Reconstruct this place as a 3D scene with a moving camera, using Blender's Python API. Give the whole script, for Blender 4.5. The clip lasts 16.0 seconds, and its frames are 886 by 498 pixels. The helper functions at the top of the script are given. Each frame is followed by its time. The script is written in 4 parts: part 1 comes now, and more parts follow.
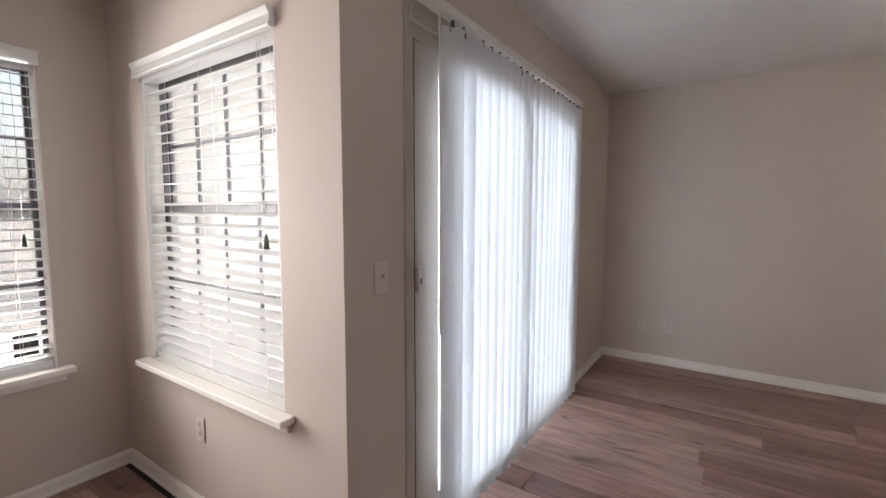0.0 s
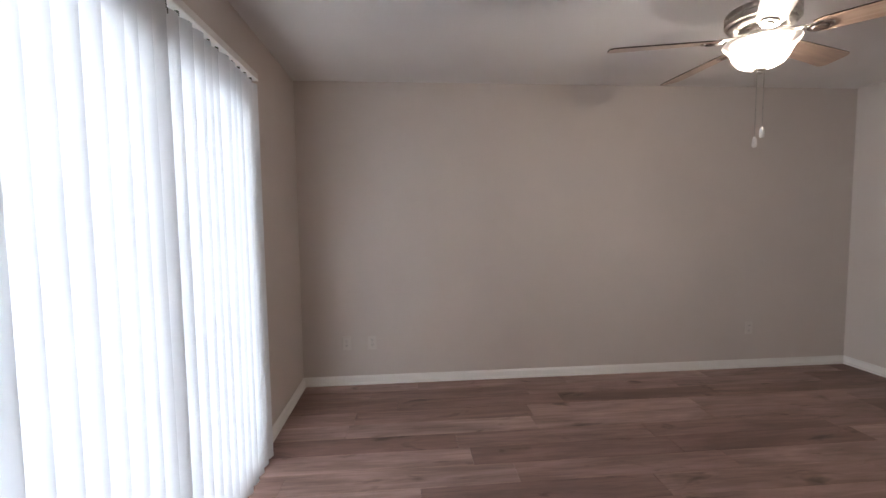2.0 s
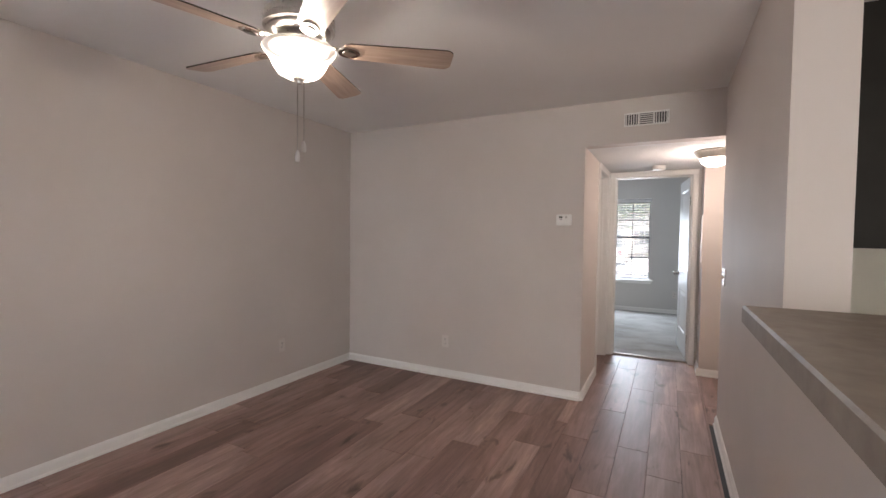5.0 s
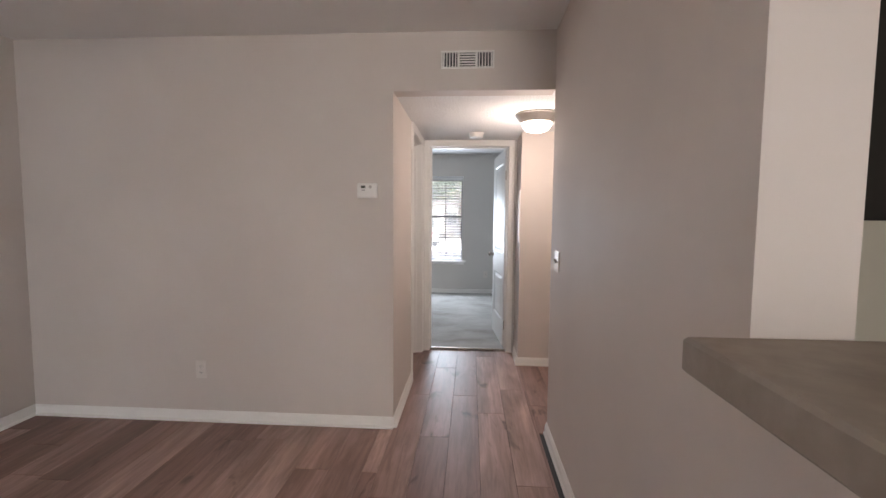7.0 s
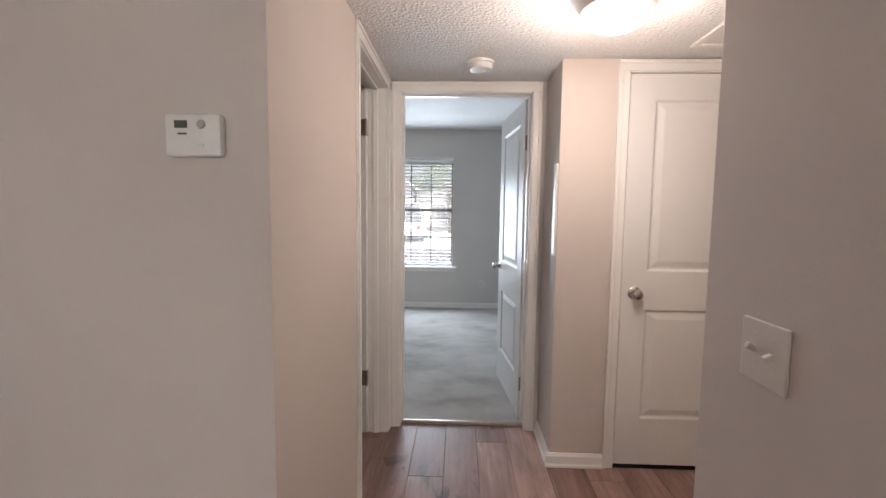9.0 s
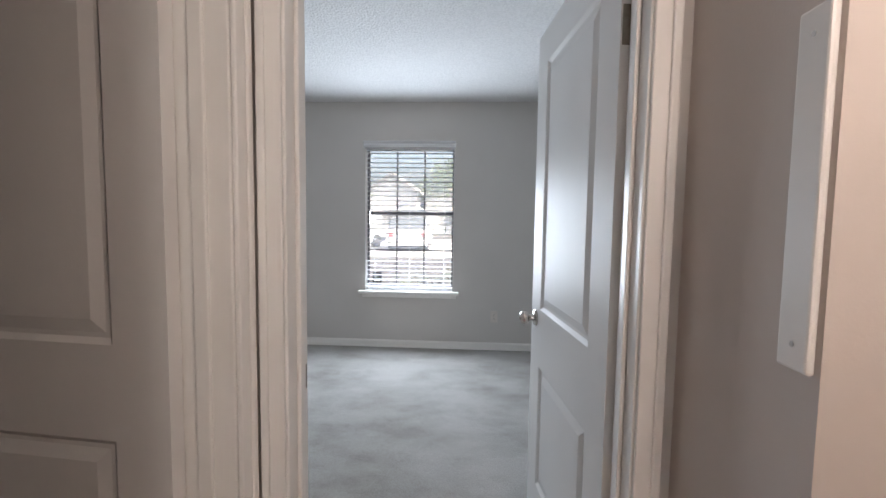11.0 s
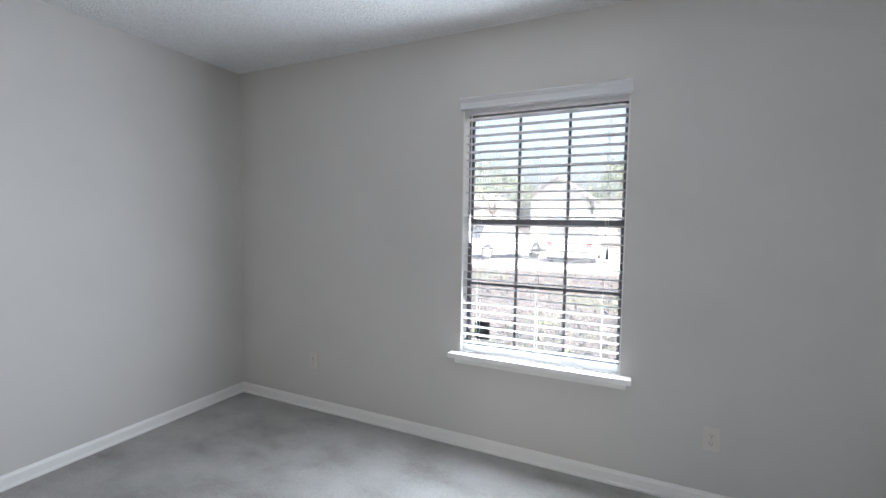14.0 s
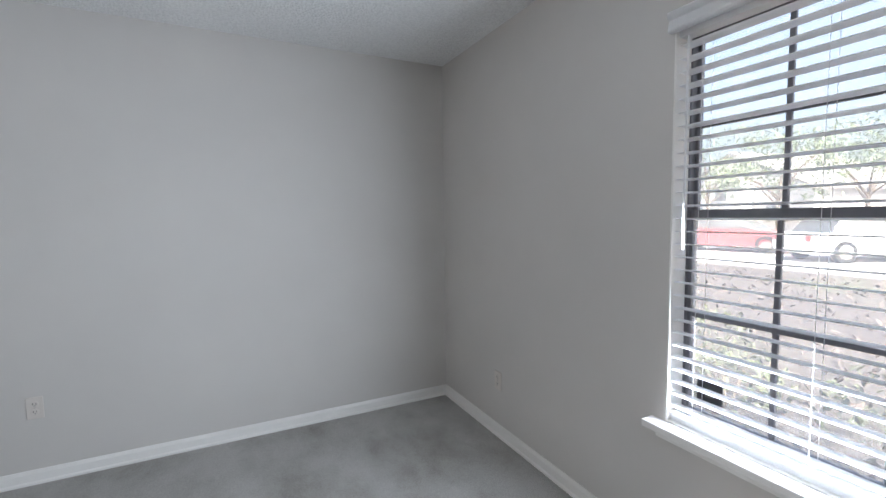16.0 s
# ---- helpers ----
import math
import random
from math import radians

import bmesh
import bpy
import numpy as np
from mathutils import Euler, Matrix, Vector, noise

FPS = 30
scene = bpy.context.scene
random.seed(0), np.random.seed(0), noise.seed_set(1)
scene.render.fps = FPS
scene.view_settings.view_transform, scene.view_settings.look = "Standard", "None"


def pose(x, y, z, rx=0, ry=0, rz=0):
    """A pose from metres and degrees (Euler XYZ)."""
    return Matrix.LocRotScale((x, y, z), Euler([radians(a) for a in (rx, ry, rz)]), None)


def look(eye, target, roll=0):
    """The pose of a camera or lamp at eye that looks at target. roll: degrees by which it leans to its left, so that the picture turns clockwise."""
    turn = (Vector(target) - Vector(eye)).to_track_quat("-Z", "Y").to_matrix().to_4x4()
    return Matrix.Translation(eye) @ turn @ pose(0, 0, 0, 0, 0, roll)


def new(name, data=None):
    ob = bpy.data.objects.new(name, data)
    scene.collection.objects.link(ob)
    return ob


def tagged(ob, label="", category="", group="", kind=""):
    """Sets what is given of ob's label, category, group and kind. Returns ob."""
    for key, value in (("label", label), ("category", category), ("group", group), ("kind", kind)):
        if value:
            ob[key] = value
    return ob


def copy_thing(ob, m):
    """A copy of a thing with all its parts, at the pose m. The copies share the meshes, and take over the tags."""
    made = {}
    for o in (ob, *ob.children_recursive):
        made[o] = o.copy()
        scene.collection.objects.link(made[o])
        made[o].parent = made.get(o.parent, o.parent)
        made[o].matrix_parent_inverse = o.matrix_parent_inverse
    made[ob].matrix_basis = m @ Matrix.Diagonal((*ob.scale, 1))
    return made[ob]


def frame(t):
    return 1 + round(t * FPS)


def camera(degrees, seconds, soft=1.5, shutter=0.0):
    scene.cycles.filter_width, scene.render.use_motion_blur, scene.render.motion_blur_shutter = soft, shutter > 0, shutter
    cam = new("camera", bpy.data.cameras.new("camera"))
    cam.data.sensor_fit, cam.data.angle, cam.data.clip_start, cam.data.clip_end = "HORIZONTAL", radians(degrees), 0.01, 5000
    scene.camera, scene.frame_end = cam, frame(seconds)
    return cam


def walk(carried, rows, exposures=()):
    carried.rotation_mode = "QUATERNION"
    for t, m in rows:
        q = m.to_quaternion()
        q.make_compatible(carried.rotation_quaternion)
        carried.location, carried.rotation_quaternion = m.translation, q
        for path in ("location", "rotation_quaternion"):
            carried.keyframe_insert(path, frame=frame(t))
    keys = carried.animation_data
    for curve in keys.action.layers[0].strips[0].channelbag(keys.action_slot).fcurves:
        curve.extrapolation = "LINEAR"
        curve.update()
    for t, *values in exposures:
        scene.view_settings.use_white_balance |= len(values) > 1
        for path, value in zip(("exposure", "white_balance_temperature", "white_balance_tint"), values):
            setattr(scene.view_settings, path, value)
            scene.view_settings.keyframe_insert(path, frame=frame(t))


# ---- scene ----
cam = camera(91.3, 16.0)
PATH = [
    (0, (4.23, 0.999, 1.36), (2.574, -0.109, 1.187), 0.1),
    (0.5, (4.097, 0.886, 1.354), (2.266, 0.098, 1.187), -0.0),
    (1, (3.904, 0.808, 1.359), (1.966, 0.342, 1.193), -0.6),
    (1.5, (3.708, 0.826, 1.353), (1.721, 0.659, 1.203), -0.7),
    (2, (3.531, 0.853, 1.353), (1.543, 1.021, 1.212), -0.7),
    (2.5, (3.377, 0.878, 1.349), (1.446, 1.387, 1.24), -0.7),
    (3, (3.252, 0.941, 1.356), (1.427, 1.754, 1.268), -0.4),
    (3.5, (3.182, 0.979, 1.36), (1.516, 2.084, 1.286), 0.5),
    (4, (3.143, 1.003, 1.362), (1.68, 2.365, 1.306), 1.2),
    (4.5, (3.073, 1.028, 1.374), (1.866, 2.621, 1.319), 1.4),
    (5, (3.036, 1.111, 1.363), (2.115, 2.885, 1.296), 0.7),
    (5.2, (3.024, 1.176, 1.349), (2.217, 3.004, 1.275), 0.3),
    (7.3, (2.865, 2.379, 1.334), (2.782, 4.371, 1.187), 0.9),
    (7.5, (2.849, 2.544, 1.338), (2.78, 4.537, 1.187), 1.1),
    (8, (2.847, 2.957, 1.341), (2.779, 4.949, 1.181), 0.9),
    (8.5, (2.858, 3.388, 1.338), (2.782, 5.38, 1.171), 0.6),
    (9, (2.841, 3.833, 1.338), (2.768, 5.824, 1.165), 0.7),
    (9.2, (2.851, 4.014, 1.336), (2.765, 6.004, 1.156), 0.7),
    (11.3, (2.908, 5.726, 1.307), (2.786, 7.717, 1.169), 0.7),
    (11.5, (2.922, 5.878, 1.301), (2.786, 7.869, 1.166), 0.4),
    (12, (2.937, 6.197, 1.272), (2.755, 8.186, 1.16), 0.0),
    (12.5, (2.944, 6.516, 1.291), (2.65, 8.491, 1.18), 0.4),
    (13, (2.893, 6.813, 1.328), (2.463, 8.762, 1.198), 0.8),
    (13.5, (2.899, 7.133, 1.311), (2.256, 9.023, 1.194), 1.2),
    (14, (2.848, 7.407, 1.349), (2.0, 9.214, 1.225), 0.8),
    (14.5, (2.831, 7.662, 1.362), (1.709, 9.313, 1.237), 0.5),
    (15, (2.811, 7.848, 1.367), (1.461, 9.318, 1.228), 0.7),
    (15.5, (2.863, 8.078, 1.351), (1.281, 9.292, 1.194), 0.3),
    (16, (2.909, 8.313, 1.361), (1.123, 9.201, 1.208), -0.8),
]
walk(cam, [(t, look(eye, target, roll)) for t, eye, target, roll in PATH],
     exposures=[(0, 1.7), (1, 1.72), (2, 1.9), (3.5, 2.0), (5, 2.05), (7.5, 2.06), (9, 2.02), (11.5, 1.95), (12.5, 2.08), (13.5, 2.2), (14.5, 2.25), (16, 2.14)])

# ---- world, sun, large lights ----
world = bpy.data.worlds.new("sky")
world.use_nodes = True
scene.world = world
wt = world.node_tree
sky = wt.nodes.new("ShaderNodeTexSky")
sky.sky_type = 'NISHITA'
sky.sun_disc = False
sky.dust_density = 7.0
sky.sun_elevation = radians(53.7)
sky.sun_rotation = radians(112.4)
wt.links.new(sky.outputs[0], wt.nodes["Background"].inputs[0])
wt.nodes["Background"].inputs[1].default_value = 0.15

sun_data = bpy.data.lights.new("sun", 'SUN')
sun_data.energy, sun_data.angle, sun_data.color = 5.0, radians(0.5), (1.0, 0.95, 0.88)
sun = new("sun", sun_data)
sun.matrix_world = look((17, -7, 25), (0, 0, 0))


def area(name, m, w, h, power, color):
    d = bpy.data.lights.new(name, 'AREA')
    d.shape, d.size, d.size_y, d.energy, d.color = 'RECTANGLE', w, h, power, color
    ob = new(name, d)
    ob.matrix_world = m
    return ob


def bulb(name, p, power, radius, color):
    d = bpy.data.lights.new(name, 'POINT')
    d.energy, d.shadow_soft_size, d.color = power, radius, color
    ob = new(name, d)
    ob.location = p
    return ob


DAY = (1.0, 0.94, 0.89)
PORCH = (0.90, 0.945, 1.0)
COOL = (0.77, 0.87, 1.0)
WARM = (1.0, 0.92, 0.85)
PINK = (1.0, 0.82, 0.73)
area("daylight_patio_door", look((2.05, -0.28, 1.02), (2.05, 5, 1.0)), 1.75, 1.85, 21, PORCH).data.spread = radians(78)
area("daylight_nook_side", look((3.06, -0.82, 1.32), (9, -0.82, 1.0)), 0.95, 1.35, 1.1, DAY)
area("daylight_nook_back", look((4.08, -1.674, 1.34), (4.08, 9, 1.0)), 0.95, 1.35, 12.5, DAY).data.spread = radians(130)
area("daylight_bedroom", look((2.31, 9.757, 1.14), (2.31, 0, 0.8)), 0.85, 1.04, 14, COOL).data.spread = radians(172)
bulb("bulb_fan", (1.629, 2.479, 2.068), 5.0, 0.035, WARM)
bulb("bulb_hall", (3.366, 5.395, 1.82), 3.8, 0.06, PINK)


# ---- materials ----
class Mat:
    """A node material with a Principled surface and a small vocabulary of layers."""

    def __init__(self, name, color=(0.8, 0.8, 0.8), rough=0.5, metal=0.0, spec=0.5):
        self.m = bpy.data.materials.new(name)
        self.m.use_nodes = True
        self.t = self.m.node_tree
        self.p = self.t.nodes["Principled BSDF"]
        self.p.inputs["Base Color"].default_value = (*color, 1)
        self.p.inputs["Roughness"].default_value = rough
        self.p.inputs["Metallic"].default_value = metal
        self.p.inputs["Specular IOR Level"].default_value = spec
        self.color = color
        self.height = None

    def node(self, kind, **values):
        n = self.t.nodes.new(kind)
        for k, v in values.items():
            n.inputs[k.replace("_", " ")].default_value = v
        return n

    def link(self, a, b):
        self.t.links.new(a, b)

    def coords(self, scale=(1, 1, 1), world_space=True):
        if world_space:
            src = self.t.nodes.new("ShaderNodeNewGeometry").outputs["Position"]
        else:
            src = self.t.nodes.new("ShaderNodeTexCoord").outputs["Object"]
        mp = self.t.nodes.new("ShaderNodeMapping")
        mp.inputs["Scale"].default_value = scale
        self.link(src, mp.inputs["Vector"])
        return mp.outputs["Vector"]

    def noise(self, scale, detail=3.0, stretch=(1, 1, 1), rough=0.55, world_space=True):
        n = self.node("ShaderNodeTexNoise", Scale=scale, Detail=detail, Roughness=rough)
        self.link(self.coords(stretch, world_space), n.inputs["Vector"])
        return n.outputs["Fac"]

    def ramp(self, fac, stops):
        r = self.t.nodes.new("ShaderNodeValToRGB")
        e = r.color_ramp.elements
        while len(e) < len(stops):
            e.new(0.5)
        for el, (pos, col) in zip(e, stops):
            el.position = pos
            el.color = (*col, 1)
        self.link(fac, r.inputs["Fac"])
        return r.outputs["Color"]

    def mix(self, fac, a, b, blend='MIX'):
        n = self.t.nodes.new("ShaderNodeMix")
        n.data_type, n.blend_type = 'RGBA', blend
        for sock, v in ((n.inputs[0], fac), (n.inputs[6], a), (n.inputs[7], b)):
            if hasattr(v, "is_linked"):
                self.link(v, sock)
            elif isinstance(v, tuple):
                sock.default_value = (*v, 1)
            else:
                sock.default_value = v
        return n.outputs[2]

    def base(self, socket):
        self.link(socket, self.p.inputs["Base Color"])
        return self

    def rough(self, fac, lo, hi):
        n = self.node("ShaderNodeMapRange")
        n.inputs["To Min"].default_value, n.inputs["To Max"].default_value = lo, hi
        self.link(fac, n.inputs["Value"])
        self.link(n.outputs[0], self.p.inputs["Roughness"])
        return self

    def bump(self, fac, strength, dist):
        b = self.node("ShaderNodeBump", Strength=strength, Distance=dist)
        self.link(fac, b.inputs["Height"])
        last = self.p.inputs["Normal"]
        if last.is_linked:
            self.link(last.links[0].from_socket, b.inputs["Normal"])
        self.link(b.outputs[0], last)
        return self


def mottled(name, color, rough, amount=0.06, scale=3.0, fine=0.0, fine_scale=300.0, metal=0.0, spread=0.08, spec=0.5):
    """A paint or plastic with faint clouding, uneven gloss and a fine relief."""
    m = Mat(name, color, rough, metal, spec)
    n = m.noise(scale, 4)
    lo = tuple(c * (1 - amount) for c in color)
    hi = tuple(min(1, c * (1 + amount)) for c in color)
    m.base(m.ramp(n, [(0.3, lo), (0.7, hi)]))
    m.rough(m.noise(scale * 2.3, 3), max(0.02, rough - spread), rough + spread)
    if fine:
        m.bump(m.noise(fine_scale, 2), fine, 0.001)
    return m


M_WALL = mottled("greige_paint", (0.61, 0.55, 0.508), 0.66, 0.035, 1.2, 0.25, 160, spec=0.17)
M_WALL.bump(M_WALL.noise(9, 2), 0.08, 0.004)
M_WALLB = mottled("bedroom_grey_paint", (0.61, 0.583, 0.555), 0.60, 0.035, 1.2, 0.25, 160, spec=0.22)
M_WALLB.bump(M_WALLB.noise(9, 2), 0.08, 0.004)
M_TRIM = mottled("white_semigloss_trim", (0.82, 0.80, 0.77), 0.34, 0.02, 4, 0.1, 120, spread=0.03, spec=0.3)
M_DOOR = mottled("white_painted_door", (0.77, 0.76, 0.745), 0.44, 0.015, 3, 0.12, 90, spread=0.03, spec=0.13)
M_PLATE = mottled("white_plastic", (0.78, 0.76, 0.73), 0.35, 0.02, 8)
M_OUTLET = mottled("almond_plastic", (0.66, 0.61, 0.565), 0.38, 0.02, 8, spec=0.3)
M_SLAT = mottled("white_faux_wood_slat", (0.86, 0.86, 0.86), 0.4, 0.03, 6, 0.1, 60)
_tr = M_SLAT.node("ShaderNodeBsdfTranslucent", Color=(0.9, 0.9, 0.92, 1))
_mx = M_SLAT.t.nodes.new("ShaderNodeMixShader")
_mx.inputs[0].default_value = 0.34
M_SLAT.link(M_SLAT.p.outputs[0], _mx.inputs[1])
M_SLAT.link(_tr.outputs[0], _mx.inputs[2])
M_SLAT.link(_mx.outputs[0], M_SLAT.t.nodes["Material Output"].inputs["Surface"])
M_DARK = mottled("dark_slot", (0.02, 0.02, 0.02), 0.6, 0.1, 20)
M_BRONZE = mottled("dark_bronze_aluminium", (0.18, 0.18, 0.20), 0.42, 0.15, 12, metal=0.2)
M_NICKEL = mottled("brushed_nickel", (0.50, 0.47, 0.44), 0.30, 0.08, 30, 0.1, 200, metal=1.0)
M_RING = mottled("satin_nickel_ring", (0.66, 0.62, 0.58), 0.42, 0.05, 30, metal=0.7)
M_CHROME = mottled("polished_nickel", (0.62, 0.58, 0.54), 0.16, 0.05, 20, metal=1.0, spread=0.05)
M_BRASS = mottled("aged_hinge_metal", (0.32, 0.28, 0.24), 0.38, 0.15, 60, metal=1.0)
M_BARTOP = mottled("tan_laminate", (0.31, 0.265, 0.225), 0.5, 0.12, 14, 0.05, 200, spec=0.15)
M_CAB = mottled("espresso_cabinet", (0.014, 0.012, 0.010), 0.5, 0.2, 5, spec=0.12)
M_KWALL = mottled("kitchen_cream_paint", (0.52, 0.50, 0.42), 0.5, 0.04, 2, 0.2, 160)
M_CONC = mottled("concrete", (0.50, 0.49, 0.47), 0.85, 0.12, 1.5, 0.4, 60)
M_FRAMEW = mottled("beige_vinyl_frame", (0.48, 0.445, 0.40), 0.4, 0.03, 5)


def ceiling_material(name, color, strength, dist, grain=0.0, scale=75.0):
    m = Mat(name, color, 0.9)
    n = m.noise(1.3, 3)
    col = m.ramp(n, [(0.3, tuple(c * 0.95 for c in color)), (0.7, color)])
    # shade in the pits of the texture is put into the colour
    if grain:
        pit_shade = m.noise(scale * 1.1, 3, rough=0.7)
        col = m.mix(m.ramp(pit_shade, [(0.40, (grain,) * 3), (0.56, (0, 0, 0))]), col, tuple(c * 0.45 for c in color))
    m.base(col)
    v = m.node("ShaderNodeTexVoronoi", Scale=scale)
    m.link(m.coords(), v.inputs["Vector"])
    m.bump(v.outputs["Distance"], strength, dist)
    m.bump(m.noise(120, 3), strength * 0.8, dist)
    return m


M_CEIL = ceiling_material("painted_ceiling", (0.80, 0.775, 0.755), 0.25, 0.003)
M_POP = ceiling_material("popcorn_ceiling", (0.85, 0.845, 0.84), 0.55, 0.010, 0.20, 70.0)


def plank_material():
    m = Mat("vinyl_plank", (0.2, 0.14, 0.11), 0.45, spec=0.32)
    info = m.t.nodes.new("ShaderNodeObjectInfo")
    geo = m.t.nodes.new("ShaderNodeNewGeometry")
    # each board takes its own stretch of grain
    off = m.t.nodes.new("ShaderNodeVectorMath")
    off.operation = 'MULTIPLY_ADD'
    comb = m.t.nodes.new("ShaderNodeCombineXYZ")
    for i in range(3):
        m.link(info.outputs["Random"], comb.inputs[i])
    m.link(comb.outputs[0], off.inputs[0])
    off.inputs[1].default_value = (37.0, 53.0, 11.0)
    m.link(geo.outputs["Position"], off.inputs[2])

    def grain(scale, stretch, detail):
        mp = m.t.nodes.new("ShaderNodeMapping")
        mp.inputs["Scale"].default_value = stretch
        m.link(off.outputs[0], mp.inputs["Vector"])
        n = m.node("ShaderNodeTexNoise", Scale=scale, Detail=detail, Roughness=0.6, Distortion=0.6)
        m.link(mp.outputs[0], n.inputs["Vector"])
        return n.outputs["Fac"]
    tone = m.ramp(info.outputs["Random"], [(0.0, (0.33, 0.202, 0.178)), (0.5, (0.46, 0.294, 0.257)), (1.0, (0.60, 0.415, 0.365))])
    broad = grain(2.4, (2.6, 0.50, 1), 5)
    fine = grain(9.0, (4.2, 0.30, 1), 6)
    knots = grain(3.2, (2.2, 0.8, 1), 3)
    col = m.mix(m.ramp(broad, [(0.32, (0, 0, 0)), (0.68, (1, 1, 1))]), m.mix(0.58, tone, (0.085, 0.052, 0.043)), tone)
    col = m.mix(m.ramp(fine, [(0.36, (0.7, 0.7, 0.7)), (0.60, (0, 0, 0))]), col, m.mix(0.45, col, (0.06, 0.036, 0.030)))
    col = m.mix(m.ramp(knots, [(0.61, (0, 0, 0)), (0.72, (0.7, 0.7, 0.7))]), col, (0.045, 0.027, 0.022))
    m.base(col)
    m.rough(fine, 0.38, 0.52)
    m.bump(fine, 0.12, 0.0012)
    return m


M_PLANK = plank_material()


def carpet_material():
    m = Mat("grey_cut_pile_carpet", (0.36, 0.35, 0.33), 0.95, spec=0.1)
    sweep = m.noise(1.9, 6, (0.8, 1.0, 1), 0.60)
    tracks = m.noise(3.0, 4, (0.7, 1.5, 1), 0.5)
    tuft = m.noise(240, 2)
    col = m.ramp(sweep, [(0.34, (0.24, 0.222, 0.195)), (0.47, (0.37, 0.355, 0.33)), (0.60, (0.50, 0.485, 0.465))])
    col = m.mix(m.ramp(tracks, [(0.42, (0, 0, 0)), (0.62, (0.5, 0.5, 0.5))]), col, (0.52, 0.51, 0.495))
    col = m.mix(0.35, col, m.ramp(tuft, [(0.3, (0.18, 0.17, 0.16)), (0.7, (0.55, 0.54, 0.52))]))
    m.base(col)
    m.bump(tuft, 0.8, 0.006)
    m.bump(sweep, 0.3, 0.02)
    return m


M_CARPET = carpet_material()


def vane_material():
    m = Mat("translucent_white_vane", (0.82, 0.83, 0.84), 0.5)
    tr = m.node("ShaderNodeBsdfTranslucent", Color=(0.80, 0.825, 0.86, 1))
    mx = m.t.nodes.new("ShaderNodeMixShader")
    mx.inputs[0].default_value = 0.37
    m.link(m.p.outputs[0], mx.inputs[1])
    m.link(tr.outputs[0], mx.inputs[2])
    m.link(mx.outputs[0], m.t.nodes["Material Output"].inputs["Surface"])
    m.bump(m.noise(260, 2, (1, 1, 0.15)), 0.15, 0.001)
    return m


M_VANE = vane_material()


def glass_material():
    m = Mat("clear_pane", (1, 1, 1), 0.0)
    tr = m.node("ShaderNodeBsdfTransparent", Color=(0.97, 0.98, 0.98, 1))
    gl = m.node("ShaderNodeBsdfGlossy", Roughness=0.02)
    lw = m.node("ShaderNodeLayerWeight", Blend=0.5)
    pw = m.t.nodes.new("ShaderNodeMath")
    pw.operation = 'POWER'
    pw.inputs[1].default_value = 4.0
    m.link(lw.outputs["Facing"], pw.inputs[0])
    fr = m.t.nodes.new("ShaderNodeMath")
    fr.operation = 'MULTIPLY_ADD'
    fr.inputs[1].default_value, fr.inputs[2].default_value = 0.6, 0.03
    m.link(pw.outputs[0], fr.inputs[0])
    mx = m.t.nodes.new("ShaderNodeMixShader")
    m.link(fr.outputs[0], mx.inputs[0])
    m.link(tr.outputs[0], mx.inputs[1])
    m.link(gl.outputs[0], mx.inputs[2])
    # uneven translucent veil, imitates glare that washes out the view outdoors
    veil = m.node("ShaderNodeBsdfTranslucent", Color=(0.86, 0.86, 0.88, 1))
    veil_mix = m.t.nodes.new("ShaderNodeMixShader")
    rng_ = m.node("ShaderNodeMapRange")
    rng_.inputs["To Min"].default_value, rng_.inputs["To Max"].default_value = 0.17, 0.27
    m.link(m.noise(2.2, 4), rng_.inputs["Value"])
    m.link(rng_.outputs[0], veil_mix.inputs[0])
    m.link(mx.outputs[0], veil_mix.inputs[1])
    m.link(veil.outputs[0], veil_mix.inputs[2])
    m.link(veil_mix.outputs[0], m.t.nodes["Material Output"].inputs["Surface"])
    return m


M_GLASS = glass_material()


def glow_material(name, color, strength):
    m = Mat(name, (0.9, 0.88, 0.84), 0.25)
    m.p.inputs["Emission Color"].default_value = (*color, 1)
    n = m.noise(7, 4, world_space=False)
    r = m.node("ShaderNodeMapRange")
    r.inputs["To Min"].default_value, r.inputs["To Max"].default_value = strength * 0.8, strength * 1.15
    m.link(n, r.inputs["Value"])
    m.link(r.outputs[0], m.p.inputs["Emission Strength"])
    return m


M_BOWL = glow_material("lit_alabaster_glass", (1.0, 0.86, 0.75), 0.155)
_tp = M_BOWL.node("ShaderNodeBsdfTransparent", Color=(1.0, 0.95, 0.9, 1))
_mx = M_BOWL.t.nodes.new("ShaderNodeMixShader")
_mx.inputs[0].default_value = 0.55
M_BOWL.link(M_BOWL.p.outputs[0], _mx.inputs[1])
M_BOWL.link(_tp.outputs[0], _mx.inputs[2])
M_BOWL.link(_mx.outputs[0], M_BOWL.t.nodes["Material Output"].inputs["Surface"])
M_DOME = glow_material("lit_frosted_dome", (1.0, 0.83, 0.73), 3.4)


def blade_material():
    m = Mat("maple_fan_blade", (0.42, 0.30, 0.23), 0.35)
    g = m.noise(8, 4, (0.4, 5, 1), world_space=False)
    m.base(m.ramp(g, [(0.3, (0.33, 0.225, 0.17)), (0.7, (0.50, 0.37, 0.29))]))
    return m


M_BLADE = blade_material()
M_EDGE = mottled("dark_blade_edge", (0.05, 0.035, 0.028), 0.4, 0.1, 30)


def leaf_material(name, dark, light, rough=0.6):
    m = Mat(name, light, rough)
    geo = m.t.nodes.new("ShaderNodeNewGeometry")
    m.base(m.ramp(geo.outputs["Random Per Island"], [(0.0, dark), (1.0, light)]))
    return m


